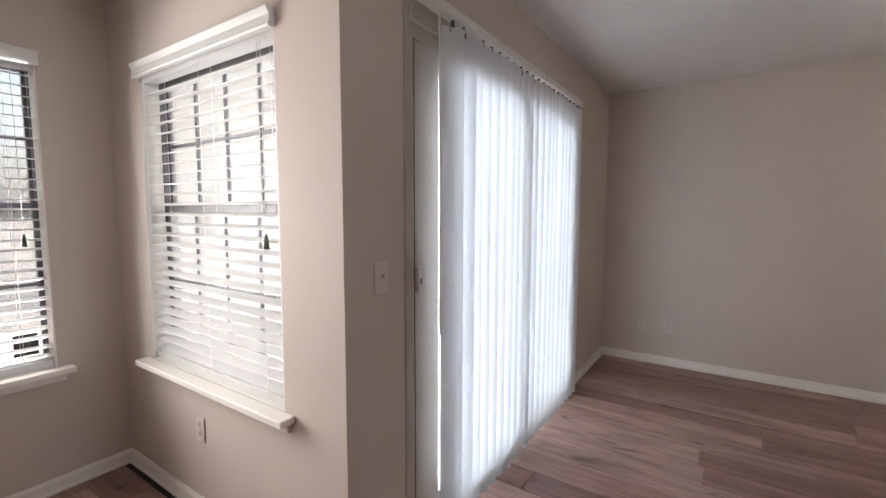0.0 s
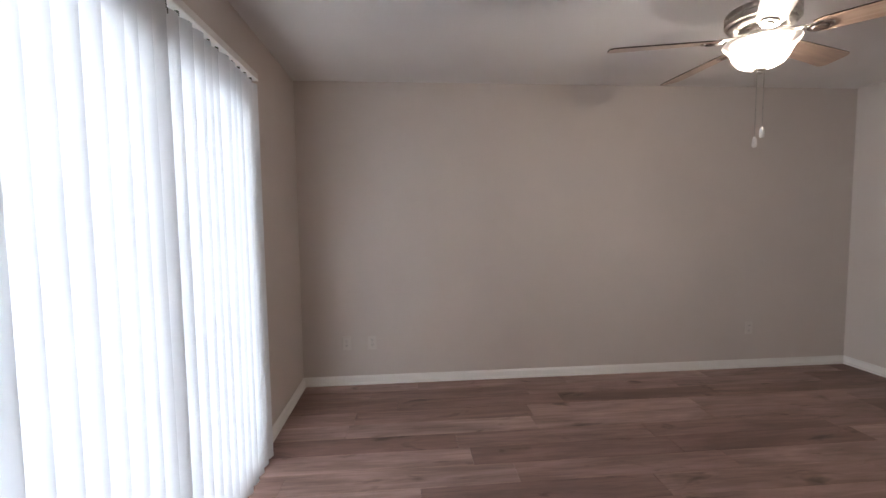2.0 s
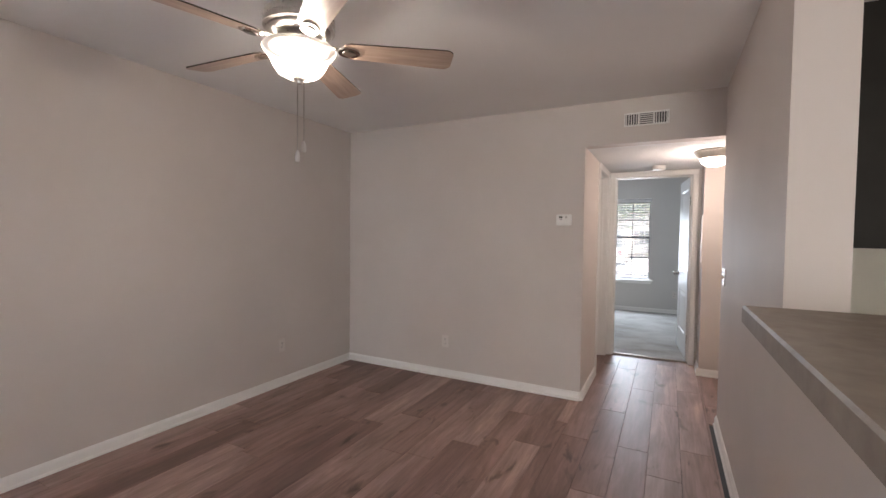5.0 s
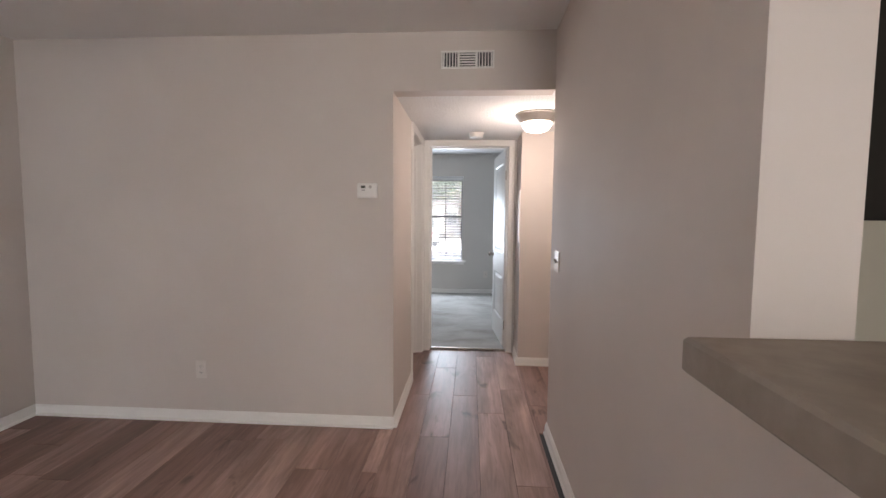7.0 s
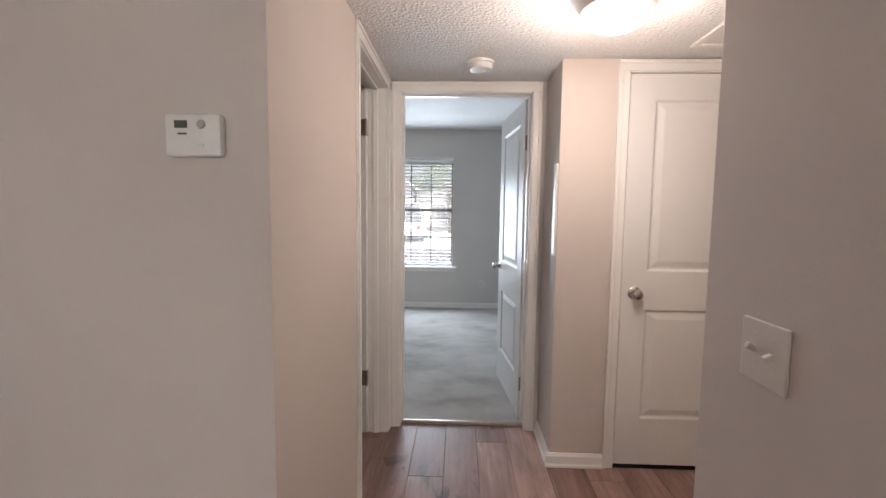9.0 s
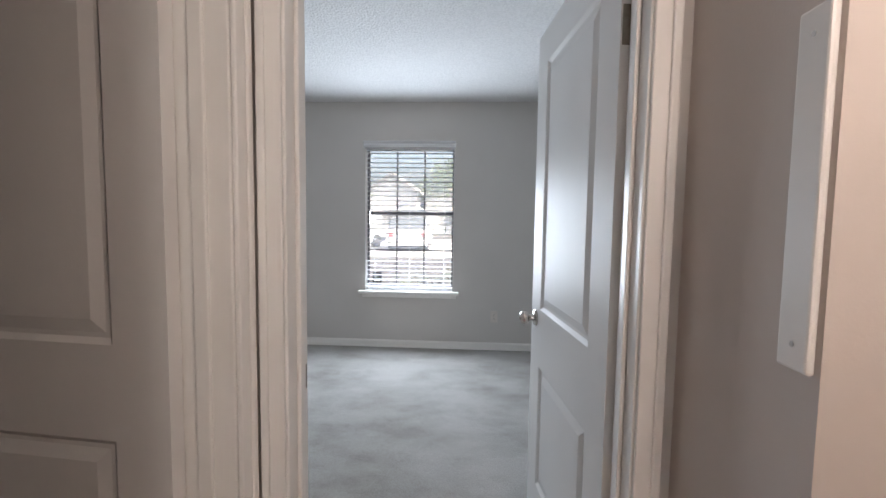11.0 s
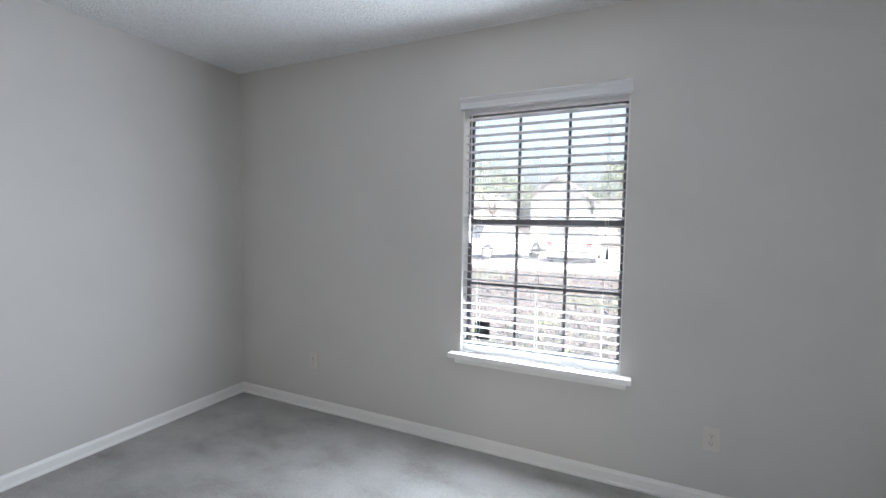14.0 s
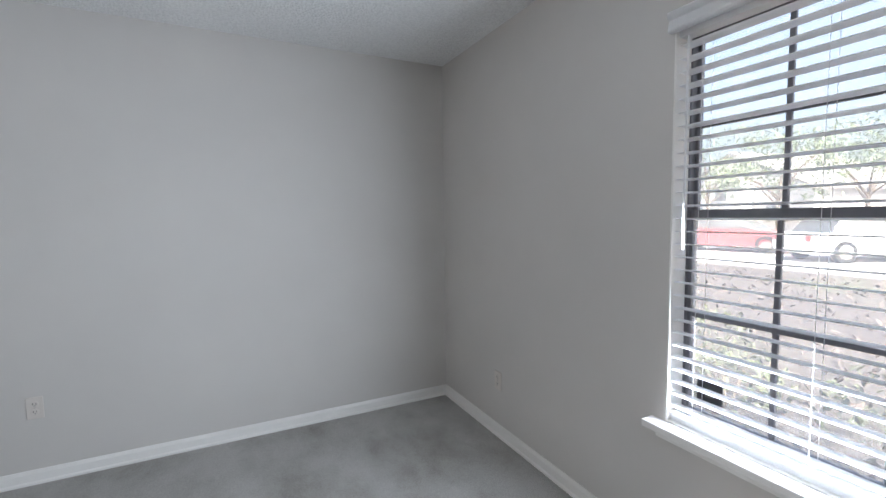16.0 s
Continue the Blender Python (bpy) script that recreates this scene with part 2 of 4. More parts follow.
M_LEAF = leaf_material("tree_leaves", (0.06, 0.085, 0.04), (0.20, 0.25, 0.13))
M_HEDGE = leaf_material("shrub_leaves", (0.05, 0.06, 0.035), (0.17, 0.19, 0.11))
M_LITTER = leaf_material("fallen_leaves", (0.05, 0.04, 0.035), (0.17, 0.14, 0.12), 0.8)
M_BARK = mottled("bark", (0.16, 0.13, 0.10), 0.9, 0.3, 6, 0.8, 40)


def ground_material():
    m = Mat("lawn_and_mulch", (0.2, 0.18, 0.12), 0.95, spec=0.1)
    n = m.noise(0.35, 6)
    f = m.noise(14, 5)
    col = m.ramp(n, [(0.40, (0.085, 0.075, 0.070)), (0.56, (0.10, 0.09, 0.08)), (0.68, (0.09, 0.105, 0.065))])
    m.base(m.mix(m.ramp(f, [(0.4, (0, 0, 0)), (0.65, (0.6, 0.6, 0.6))]), col, (0.075, 0.066, 0.06)))
    m.bump(f, 0.6, 0.03)
    return m


M_GROUND = ground_material()
M_ASPH = mottled("asphalt", (0.16, 0.16, 0.16), 0.9, 0.15, 2, 0.5, 80)
M_SIDING = mottled("pale_siding", (0.74, 0.72, 0.70), 0.7, 0.05, 2)
M_ROOF = mottled("grey_shingle", (0.30, 0.285, 0.275), 0.9, 0.25, 8, 0.5, 30)
M_RED = mottled("red_car_paint", (0.36, 0.09, 0.09), 0.25, 0.04, 3, spread=0.05)
M_WHITECAR = mottled("white_car_paint", (0.72, 0.73, 0.75), 0.25, 0.02, 3, spread=0.05)
M_TYRE = mottled("tyre_rubber", (0.025, 0.025, 0.025), 0.85, 0.1, 20)
M_TINT = mottled("tinted_car_glass", (0.16, 0.17, 0.18), 0.15, 0.05, 5, spread=0.03)
M_LCD = mottled("grey_lcd", (0.10, 0.11, 0.09), 0.25, 0.1, 40)
M_STICK = mottled("black_sticker", (0.015, 0.015, 0.02), 0.4, 0.1, 20)
M_REDINK = mottled("red_print", (0.35, 0.06, 0.06), 0.5, 0.05, 20)


# ---- mesh helpers ----
def quad(bm, pts):
    return bm.faces.new([bm.verts.new(p) for p in pts])


def box(bm, x0, x1, y0, y1, z0, z1, bevel=0.0):
    """A box, with its long edges eased when a bevel is given."""
    tmp = bmesh.new() if bevel else bm
    v = [tmp.verts.new((x, y, z)) for x in (x0, x1) for y in (y0, y1) for z in (z0, z1)]
    for f in ((0, 1, 3, 2), (4, 6, 7, 5), (0, 4, 5, 1), (2, 3, 7, 6), (0, 2, 6, 4), (1, 5, 7, 3)):
        tmp.faces.new([v[i] for i in f])
    if bevel:
        bmesh.ops.bevel(tmp, geom=tmp.edges[:], offset=bevel, segments=2, affect='EDGES', profile=0.5)
        join_into(bm, tmp)
    return bm


def join_into(bm, other):
    me = bpy.data.meshes.new("tmp")
    other.to_mesh(me)
    other.free()
    bm.from_mesh(me)
    bpy.data.meshes.remove(me)


def lathe(bm, profile, n=32, m=None):
    """Turn (radius, height) pairs about the local z axis."""
    m = m or Matrix()
    rings = []
    for r, z in profile:
        if r < 1e-5:
            rings.append([bm.verts.new(m @ Vector((0, 0, z)))])
        else:
            rings.append([bm.verts.new(m @ Vector((r * math.cos(2 * math.pi * i / n), r * math.sin(2 * math.pi * i / n), z))) for i in range(n)])
    for a, b in zip(rings, rings[1:]):
        for i in range(n):
            j = (i + 1) % n
            if len(a) == 1 and len(b) == 1:
                continue
            if len(a) == 1:
                bm.faces.new((a[0], b[i], b[j]))
            elif len(b) == 1:
                bm.faces.new((a[i], a[j], b[0]))
            else:
                bm.faces.new((a[i], a[j], b[j], b[i]))
    return bm


def extrude_profile(bm, prof, p0, p1, out):
    """A moulding: profile points (away from the wall, up) run from p0 to p1; out is the unit vector off the wall."""
    p0, p1, out = Vector(p0), Vector(p1), Vector(out)
    a = [bm.verts.new(p0 + out * d + Vector((0, 0, h))) for d, h in prof]
    b = [bm.verts.new(p1 + out * d + Vector((0, 0, h))) for d, h in prof]
    n = len(prof)
    for i in range(n):
        j = (i + 1) % n
        bm.faces.new((a[i], a[j], b[j], b[i]))
    bm.faces.new(a)
    bm.faces.new(b[::-1])
    return bm


def tube(bm, pts, r, n=8):
    """A round bar along points."""
    pts = [Vector(p) for p in pts]
    rings = []
    for i, p in enumerate(pts):
        d = (pts[min(i + 1, len(pts) - 1)] - pts[max(i - 1, 0)]).normalized()
        q = d.to_track_quat('Z', 'Y')
        rr = r[i] if isinstance(r, (list, tuple)) else r
        rings.append([bm.verts.new(p + q @ Vector((rr * math.cos(2 * math.pi * k / n), rr * math.sin(2 * math.pi * k / n), 0))) for k in range(n)])
    for a, b in zip(rings, rings[1:]):
        for k in range(n):
            bm.faces.new((a[k], a[(k + 1) % n], b[(k + 1) % n], b[k]))
    bm.faces.new(rings[0][::-1])
    bm.faces.new(rings[-1])
    return bm


def finish(bm, name, smooth=False):
    bmesh.ops.recalc_face_normals(bm, faces=bm.faces[:])
    me = bpy.data.meshes.new(name)
    bm.to_mesh(me)
    bm.free()
    if smooth:
        for p in me.polygons:
            p.use_smooth = True
        me.set_sharp_from_angle(angle=radians(40))
    return me


def part(name, bm, material, parent, label="", smooth=False, at=None):
    """One mesh under a thing or under a part, in the parent's own space."""
    me = finish(bm, name, smooth)
    me.materials.append(material.m)
    ob = new(name, me)
    ob.parent = parent
    if at is not None:
        ob.matrix_basis = at
    if label:
        ob["label"] = label
    return ob


def solid(name, bm, material, label, category, kind="", group="", m=None, smooth=False):
    me = finish(bm, name, smooth)
    me.materials.append(material.m)
    ob = new(name, me)
    if m is not None:
        ob.matrix_world = m
    return tagged(ob, label, category, group, kind)


def thing(name, m, label, category, group="", kind=""):
    ob = new(name)
    ob.empty_display_size = 0.1
    ob.matrix_world = m
    return tagged(ob, label, category, group, kind)


# ---- plan ----
H = 2.433         # ceiling of the living room and bedroom
HH = 2.091        # dropped ceiling of the hall
T = 0.12
XR = 3.383        # wall between living room and kitchen
XN = 3.291        # side wall of the dining nook
YN = -1.67        # back wall of the dining nook
YL = 4.787        # far wall of the living room
YB = 6.42         # wall with the bedroom door
YW = 9.753        # window wall of the bedroom
XB = 3.952        # closet wall of the bedroom
XE = 6.2
XH = 2.42          # left wall of the hall
XC = 0.039         # left wall of the bedroom
YJ = 6.05          # hall closet front


def wall(name, axis, a0, a1, b0, b1, z0, z1, material, label, openings=()):
    """A wall along an axis from a0 to a1, b0 to b1 thick, with openings (from, to, bottom, top)."""
    bm = bmesh.new()

    def blk(p, q, lo, hi):
        if q - p > 1e-4 and hi - lo > 1e-4:
            if axis == 'x':
                box(bm, p, q, b0, b1, lo, hi)
            else:
                box(bm, b0, b1, p, q, lo, hi)
    at = a0
    for o0, o1, zb, zt in sorted(openings):
        blk(at, o0, z0, z1)
        blk(o0, o1, z0, zb)
        blk(o0, o1, zt, z1)
        at = o1
    blk(at, a1, z0, z1)
    return solid(name, bm, material, label, "wall", "structure")


GR = "greige painted drywall wall with a fine roller texture"
EX = 0.15
wall("wall_west", 'y', -EX, YB + T, -EX, 0, 0, H, M_WALL, GR)
wall("wall_west_bedroom", 'y', YB + T, YW + EX, -EX, XC, 0, H, M_WALLB, "light grey painted bedroom wall")
wall("wall_patio", 'x', 0, XN, -EX, 0, 0, H, M_WALL, GR + " round the patio door", [(1.13, 2.965, 0, 2.045)])
NW1 = (-1.345, -0.315, 0.635, 2.005)
wall("wall_nook_side", 'y', YN - EX, -EX, XN - EX, XN, 0, H, M_WALL, GR + " in the dining nook", [NW1])
NW2 = (3.575, 4.60, 0.61, 2.045)
wall("wall_nook_back", 'x', XN, XE, YN - EX, YN, 0, H, M_WALL, GR + " in the dining nook", [NW2])
wall("wall_east", 'y', YN - EX, YL, XE, XE + T, 0, H, M_WALL, GR)
wall("wall_north", 'x', 0, XH, YL, YL + T, 0, H, M_WALL, GR + " with the thermostat")
wall("wall_header", 'x', XH, XR, YL, YL + T, HH, H, M_WALL, "greige drywall header over the hall opening")
wall("wall_kitchen_side", 'y', 2.92, YL, XR, XR + 0.172, 0, H, M_WALL, GR + " between living room and kitchen")
wall("wall_kitchen_back", 'x', XR + 0.172, XE, YL - T, YL, 0, H, M_KWALL, "cream painted kitchen wall")
wall("wall_bar", 'y', 1.66, 2.92, XR, XR + 0.12, 0, 1.068, M_WALL, "greige half-height wall under the bar top")
HD = (5.626, 6.352, 0, 2.043)
wall("wall_hall_west", 'y', YL + T, YB, XH - T, XH, 0, H, M_WALL, GR + " in the hall", [HD])
BD = (2.479, 3.269, 0, 2.043)
wall("wall_bedroom_south", 'x', 0, 4.72, YB, YB + T, 0, H, M_WALLB, "light grey painted wall with the bedroom doorway", [BD])
CD = (3.655, 4.297, 0, 2.043)
wall("wall_hall_closet", 'x', 3.337, 4.60, YJ, YJ + T, 0, HH, M_WALL, GR + " round the hall closet door", [CD])
wall("wall_hall_jog", 'y', YJ + T, YB, 3.337, 3.457, 0, HH, M_WALL, GR + " beside the bedroom doorway")
wall("wall_alcove_east", 'y', YL, YB, 4.60, 4.72, 0, HH, M_WALL, GR + " in the hall alcove")
BW = (1.868, 2.752, 0.582, 2.022)
wall("wall_bedroom_north", 'x', XC, 4.9, YW, YW + EX, 0, H, M_WALLB, "light grey painted wall round the bedroom window", [BW])
BC = (8.70, 9.245, 0, 2.045)
wall("wall_bedroom_east", 'y', YB + T, YW, XB, XB + T, 0, H, M_WALLB, "light grey painted wall with the closet opening", [BC])
wall("wall_closet_back", 'y', YB + T, YW, 4.78, 4.9, 0, H, M_WALLB, "grey painted closet back wall")
wall("wall_closet_end", 'x', XB + T, 4.78, 8.30, 8.38, 0, H, M_WALLB, "grey painted closet end wall")


def slab(name, boxes, material, label, category, kind="structure"):
    bm = bmesh.new()
    for b in boxes:
        box(bm, *b)
    return solid(name, bm, material, label, category, kind)


slab("ceiling", [(-EX, XE + T, YN - EX, YL + T, H, H + 0.15), (-EX, XH, YL + T, YB, H, H + 0.15)], M_CEIL,
     "off-white painted living room ceiling", "ceiling")
slab("ceiling_hall", [(XH, XR, YL + T, YB, HH, HH + 0.2), (XR, 4.72, YL, YB, HH + 0.0005, HH + 0.2)], M_POP,
     "off-white popcorn-textured dropped hall ceiling", "ceiling")
slab("ceiling_bedroom", [(-EX, 4.9, YB, YW + EX, H, H + 0.15)], M_POP, "white popcorn-textured bedroom ceiling", "ceiling")
slab("floor", [(-EX, XE + T, YN - EX, YB + 0.05, -0.15, -0.006)], M_DARK, "dark underlay beneath the plank floor", "floor")
slab("floor_bedroom", [(-EX, 4.9, YB + 0.05, YW + EX, -0.15, 0.010)], M_CARPET,
     "grey cut-pile carpet with vacuum marks and scuffs", "carpet")
slab("roof", [(-0.9, XE + 0.9, -0.55, YW + 0.8, H + 0.2, H + 0.32), (XN - 0.6, XE + 0.9, YN - 0.7, -0.55, H + 0.2, H + 0.32)], M_SIDING, "pale roof soffit overhanging the outer walls", "roof")

BB = [(0, 0), (0.022, 0), (0.022, 0.011), (0.015, 0.018), (0.013, 0.056), (0.008, 0.066), (0.006, 0.072), (0, 0.072)]
BASE_RUNS = [
    ((0, 0), (0, YL), (1, 0), 0), ((0.014, 0), (1.07, 0), (0, 1), 0), ((3.02, 0), (XN, 0), (0, 1), 0),
    ((XN, YN), (XN, 0), (1, 0), 0), ((XN, YN), (XE, YN), (0, 1), 0),
    ((0, YL), (XH, YL), (0, -1), 0), ((XH, YL), (XH, 5.584), (1, 0), 0),
    ((XR, 1.66), (XR, YL), (-1, 0), 0), ((XR, YL), (4.6, YL), (0, 1), 0),
    ((3.337, YJ), (3.337, YB - 0.018), (-1, 0), 0), ((3.315, YJ), (3.613, YJ), (0, -1), 0), ((4.34, YJ), (4.6, YJ), (0, -1), 0),
    ((XC, YB + T), (XC, YW), (1, 0), 0.01), ((XC, YW), (XB, YW), (0, -1), 0.01), ((XB, 9.29), (XB, YW), (-1, 0), 0.01),
    ((XB, YB + T), (XB, 8.657), (-1, 0), 0.01), ((XC, YB + T), (2.43, YB + T), (0, 1), 0.01), ((3.33, YB + T), (XB, YB + T), (0, 1), 0.01),
]
for (ax, ay), (bx, by), (ox, oy), z in BASE_RUNS:
    bm = bmesh.new()
    extrude_profile(bm, BB, (ax, ay, z), (bx, by, z), (ox, oy, 0))
    solid("baseboard", bm, M_TRIM, "white painted baseboard with shoe moulding along the wall", "baseboard", "structure")


# ---- windows and blinds ----
def window(name, m, w, h, cols, label, sticker=True):
    """A single-hung window: local x along the wall, y outwards, z up from the bottom of the opening."""
    win = thing(name, m, label, "window", kind="structure")
    d0, d1, s = 0.085, 0.140, 0.012
    bm = bmesh.new()
    for b in ((0, s, 0, h), (w - s, w, 0, h), (s, w - s, 0, s), (s, w - s, h - s, h)):
        box(bm, b[0], b[1], d0, d1, b[2], b[3], 0.003)
    part("window_frame", bm, M_BRONZE, win)
    mid = h * 0.535
    for which, z0, z1, y0 in (("upper_sash", mid - 0.018, h - s, 0.112), ("lower_sash", s, mid + 0.018, 0.090)):
        bm = bmesh.new()
        r = 0.030
        box(bm, s, s + r * 0.45, y0, y0 + 0.022, z0, z1, 0.002)
        box(bm, w - s - r * 0.45, w - s, y0, y0 + 0.022, z0, z1, 0.002)
        box(bm, s + r * 0.45, w - s - r * 0.45, y0, y0 + 0.022, z0, z0 + r * 1.1, 0.002)
        box(bm, s + r * 0.45, w - s - r * 0.45, y0, y0 + 0.022, z1 - r * 1.1, z1, 0.002)
        sash = part(which, bm, M_BRONZE, win)
        gx0, gx1, gz0, gz1 = s + r * 0.45, w - s - r * 0.45, z0 + r * 1.1, z1 - r * 1.1
        for i in range(1, cols):
            x = gx0 + (gx1 - gx0) * i / cols
            part("muntin", box(bmesh.new(), x - 0.008, x + 0.008, y0 + 0.004, y0 + 0.018, gz0, gz1, 0.002), M_BRONZE, sash)
        zc = (gz0 + gz1) / 2
        part("muntin", box(bmesh.new(), gx0, gx1, y0 + 0.005, y0 + 0.017, zc - 0.008, zc + 0.008, 0.002), M_BRONZE, sash)
        pane = part("pane", box(bmesh.new(), gx0, gx1, y0 + 0.010, y0 + 0.013, gz0, gz1), M_GLASS, sash, "clear glass")
        pane.visible_shadow = False
    if sticker:
        st = part("sticker", box(bmesh.new(), 0.058, 0.150, 0.094, 0.0965, 0.062, 0.170), M_STICK, win, "black security sticker with a red emblem")
        part("emblem", lathe(bmesh.new(), [(0, 0.001), (0.020, 0.001), (0.020, 0), (0, 0)], 6, pose(0.104, 0.0935, 0.125, 90)), M_LCD, st)
        part("print_bar", box(bmesh.new(), 0.070, 0.138, 0.0925, 0.0935, 0.078, 0.088), M_PLATE, st)
    bm = bmesh.new()
    box(bm, -0.055, w + 0.055, -0.062, 0.0, -0.028, 0.0, 0.004)
    box(bm, 0.007, w - 0.007, 0.0, 0.084, -0.028, 0.004)
    part("window_sill", bm, M_TRIM, win, "white painted sill with rounded nose")
    part("apron", box(bmesh.new(), -0.03, w + 0.03, -0.014, 0.0, -0.068, -0.028, 0.003), M_TRIM, win)
    bm = bmesh.new()
    box(bm, 0.0, 0.006, 0.001, 0.084, 0.0, h)
    box(bm, w - 0.006, w, 0.001, 0.084, 0.0, h)
    box(bm, 0.006, w - 0.006, 0.001, 0.084, h - 0.006, h)
    part("reveal_lining", bm, M_TRIM, win)
    return win


def slat_blind(m, w, h, tilt, label, drop=0.034):
    """A two-inch slat blind hung inside the opening of a window."""
    bl = thing("slat_blind", m, label, "window blind", "slat blinds")
    prof = [(0.0, 0.0), (0.024, 0.0), (0.028, 0.007), (0.024, 0.015), (0.022, 0.040), (0.029, 0.050), (0.034, 0.061), (0.032, 0.066), (0.0, 0.066)]
    bm = bmesh.new()
    extrude_profile(bm, prof, (-0.010, 0, h - drop), (w + 0.008, 0, h - drop), (0, -1, 0))
    part("valance", bm, M_SLAT, bl, "white crown-profile valance")
    part("head_rail", box(bmesh.new(), 0.008, w - 0.008, 0.012, 0.062, h - 0.050, h - 0.008), M_SLAT, bl)
    pitch = 0.0465
    n = int((h - 0.085) / pitch)
    bm = bmesh.new()
    cs = [(-0.025, -0.0018), (-0.0125, 0.0), (0, 0.0007), (0.0125, 0.0), (0.025, -0.0018)]
    top, bot = [], []
    for x in (0.010, w - 0.010):
        top.append([bm.verts.new((x, y, z + 0.0014)) for y, z in cs])
        bot.append([bm.verts.new((x, y, z - 0.0014)) for y, z in cs])
    for i in range(4):
        bm.faces.new((top[0][i], top[0][i + 1], top[1][i + 1], top[1][i]))
        bm.faces.new((bot[0][i + 1], bot[0][i], bot[1][i], bot[1][i + 1]))
    for k in (0, 1):
        bm.faces.new(top[k] + bot[k][::-1])
    bm.faces.new((top[0][0], top[1][0], bot[1][0], bot[0][0]))
    bm.faces.new((top[0][4], bot[0][4], bot[1][4], top[1][4]))
    me = finish(bm, "slat")
    me.materials.append(M_SLAT.m)
    rng = random.Random(int(w * 1000))
    for i in range(n):
        z = 0.060 + i * pitch
        ob = new("slat", me)
        ob.parent = bl
        ob.matrix_basis = pose(0, 0.037, z, tilt + rng.uniform(-1.5, 1.5), rng.uniform(-0.12, 0.12), 0)
    part("bottom_rail", box(bmesh.new(), 0.010, w - 0.010, 0.014, 0.060, 0.005, 0.040, 0.003), M_SLAT, bl)
    for fx in (0.11, 0.5, 0.89):
        bm = bmesh.new()
        for yy in (0.010, 0.063):
            tube(bm, [(w * fx, yy, 0.01), (w * fx, yy, h - 0.04)], 0.0009, 5)
        part("ladder_cord", bm, M_SLAT, bl)
    cord = part("lift_cord", tube(bmesh.new(), [(w - 0.085, 0.004, h - 0.05), (w - 0.083, 0.002, h * 0.7), (w - 0.082, 0.002, 0.64)], 0.0013, 6), M_SLAT, bl)
    part("tassel", lathe(bmesh.new(), [(0, 0.03), (0.004, 0.028), (0.006, 0.018), (0.009, 0.004), (0.011, -0.022), (0.009, -0.028), (0, -0.028)], 12,
                         pose(w - 0.082, 0.002, 0.615)), M_LCD, cord, "grey plastic tassel", True)
    part("tilt_wand", tube(bmesh.new(), [(0.05, 0.002, h - 0.06), (0.052, -0.002, h * 0.45)], 0.004, 6), M_SLAT, bl)
    return bl


MW_BED = pose(BW[0], YW, BW[2])
window("window_1", MW_BED, BW[1] - BW[0], BW[3] - BW[2], 3, "dark-framed single-hung bedroom window with three-over-two panes")
slat_blind(MW_BED, BW[1] - BW[0], BW[3] - BW[2], -4, "white slat blind with open slats in the bedroom window", 0.034)
MW_SIDE = pose(XN, NW1[0], NW1[2], 0, 0, 90)
window("window_2", MW_SIDE, NW1[1] - NW1[0], NW1[3] - NW1[2], 4, "dark-framed single-hung nook window beside the patio", sticker=False)
slat_blind(MW_SIDE, NW1[1] - NW1[0], NW1[3] - NW1[2], 13, "white slat blind with tilted slats in the nook window")
MW_BACK = pose(NW2[1], YN, NW2[2], 0, 0, 180)
win3 = window("window_3", MW_BACK, NW2[1] - NW2[0], NW2[3] - NW2[2], 4, "dark-framed single-hung nook window facing the lawn", sticker=False)
st = part("sticker", box(bmesh.new(), 0.895, 0.985, 0.094, 0.0965, 0.062, 0.165), M_STICK, win3, "black security sticker with a red emblem")
part("emblem", lathe(bmesh.new(), [(0, 0.001), (0.020, 0.001), (0.020, 0), (0, 0)], 6, pose(0.94, 0.0935, 0.12, 90)), M_LCD, st)
slat_blind(MW_BACK, NW2[1] - NW2[0], NW2[3] - NW2[2], 8, "white slat blind with open slats in the nook window")


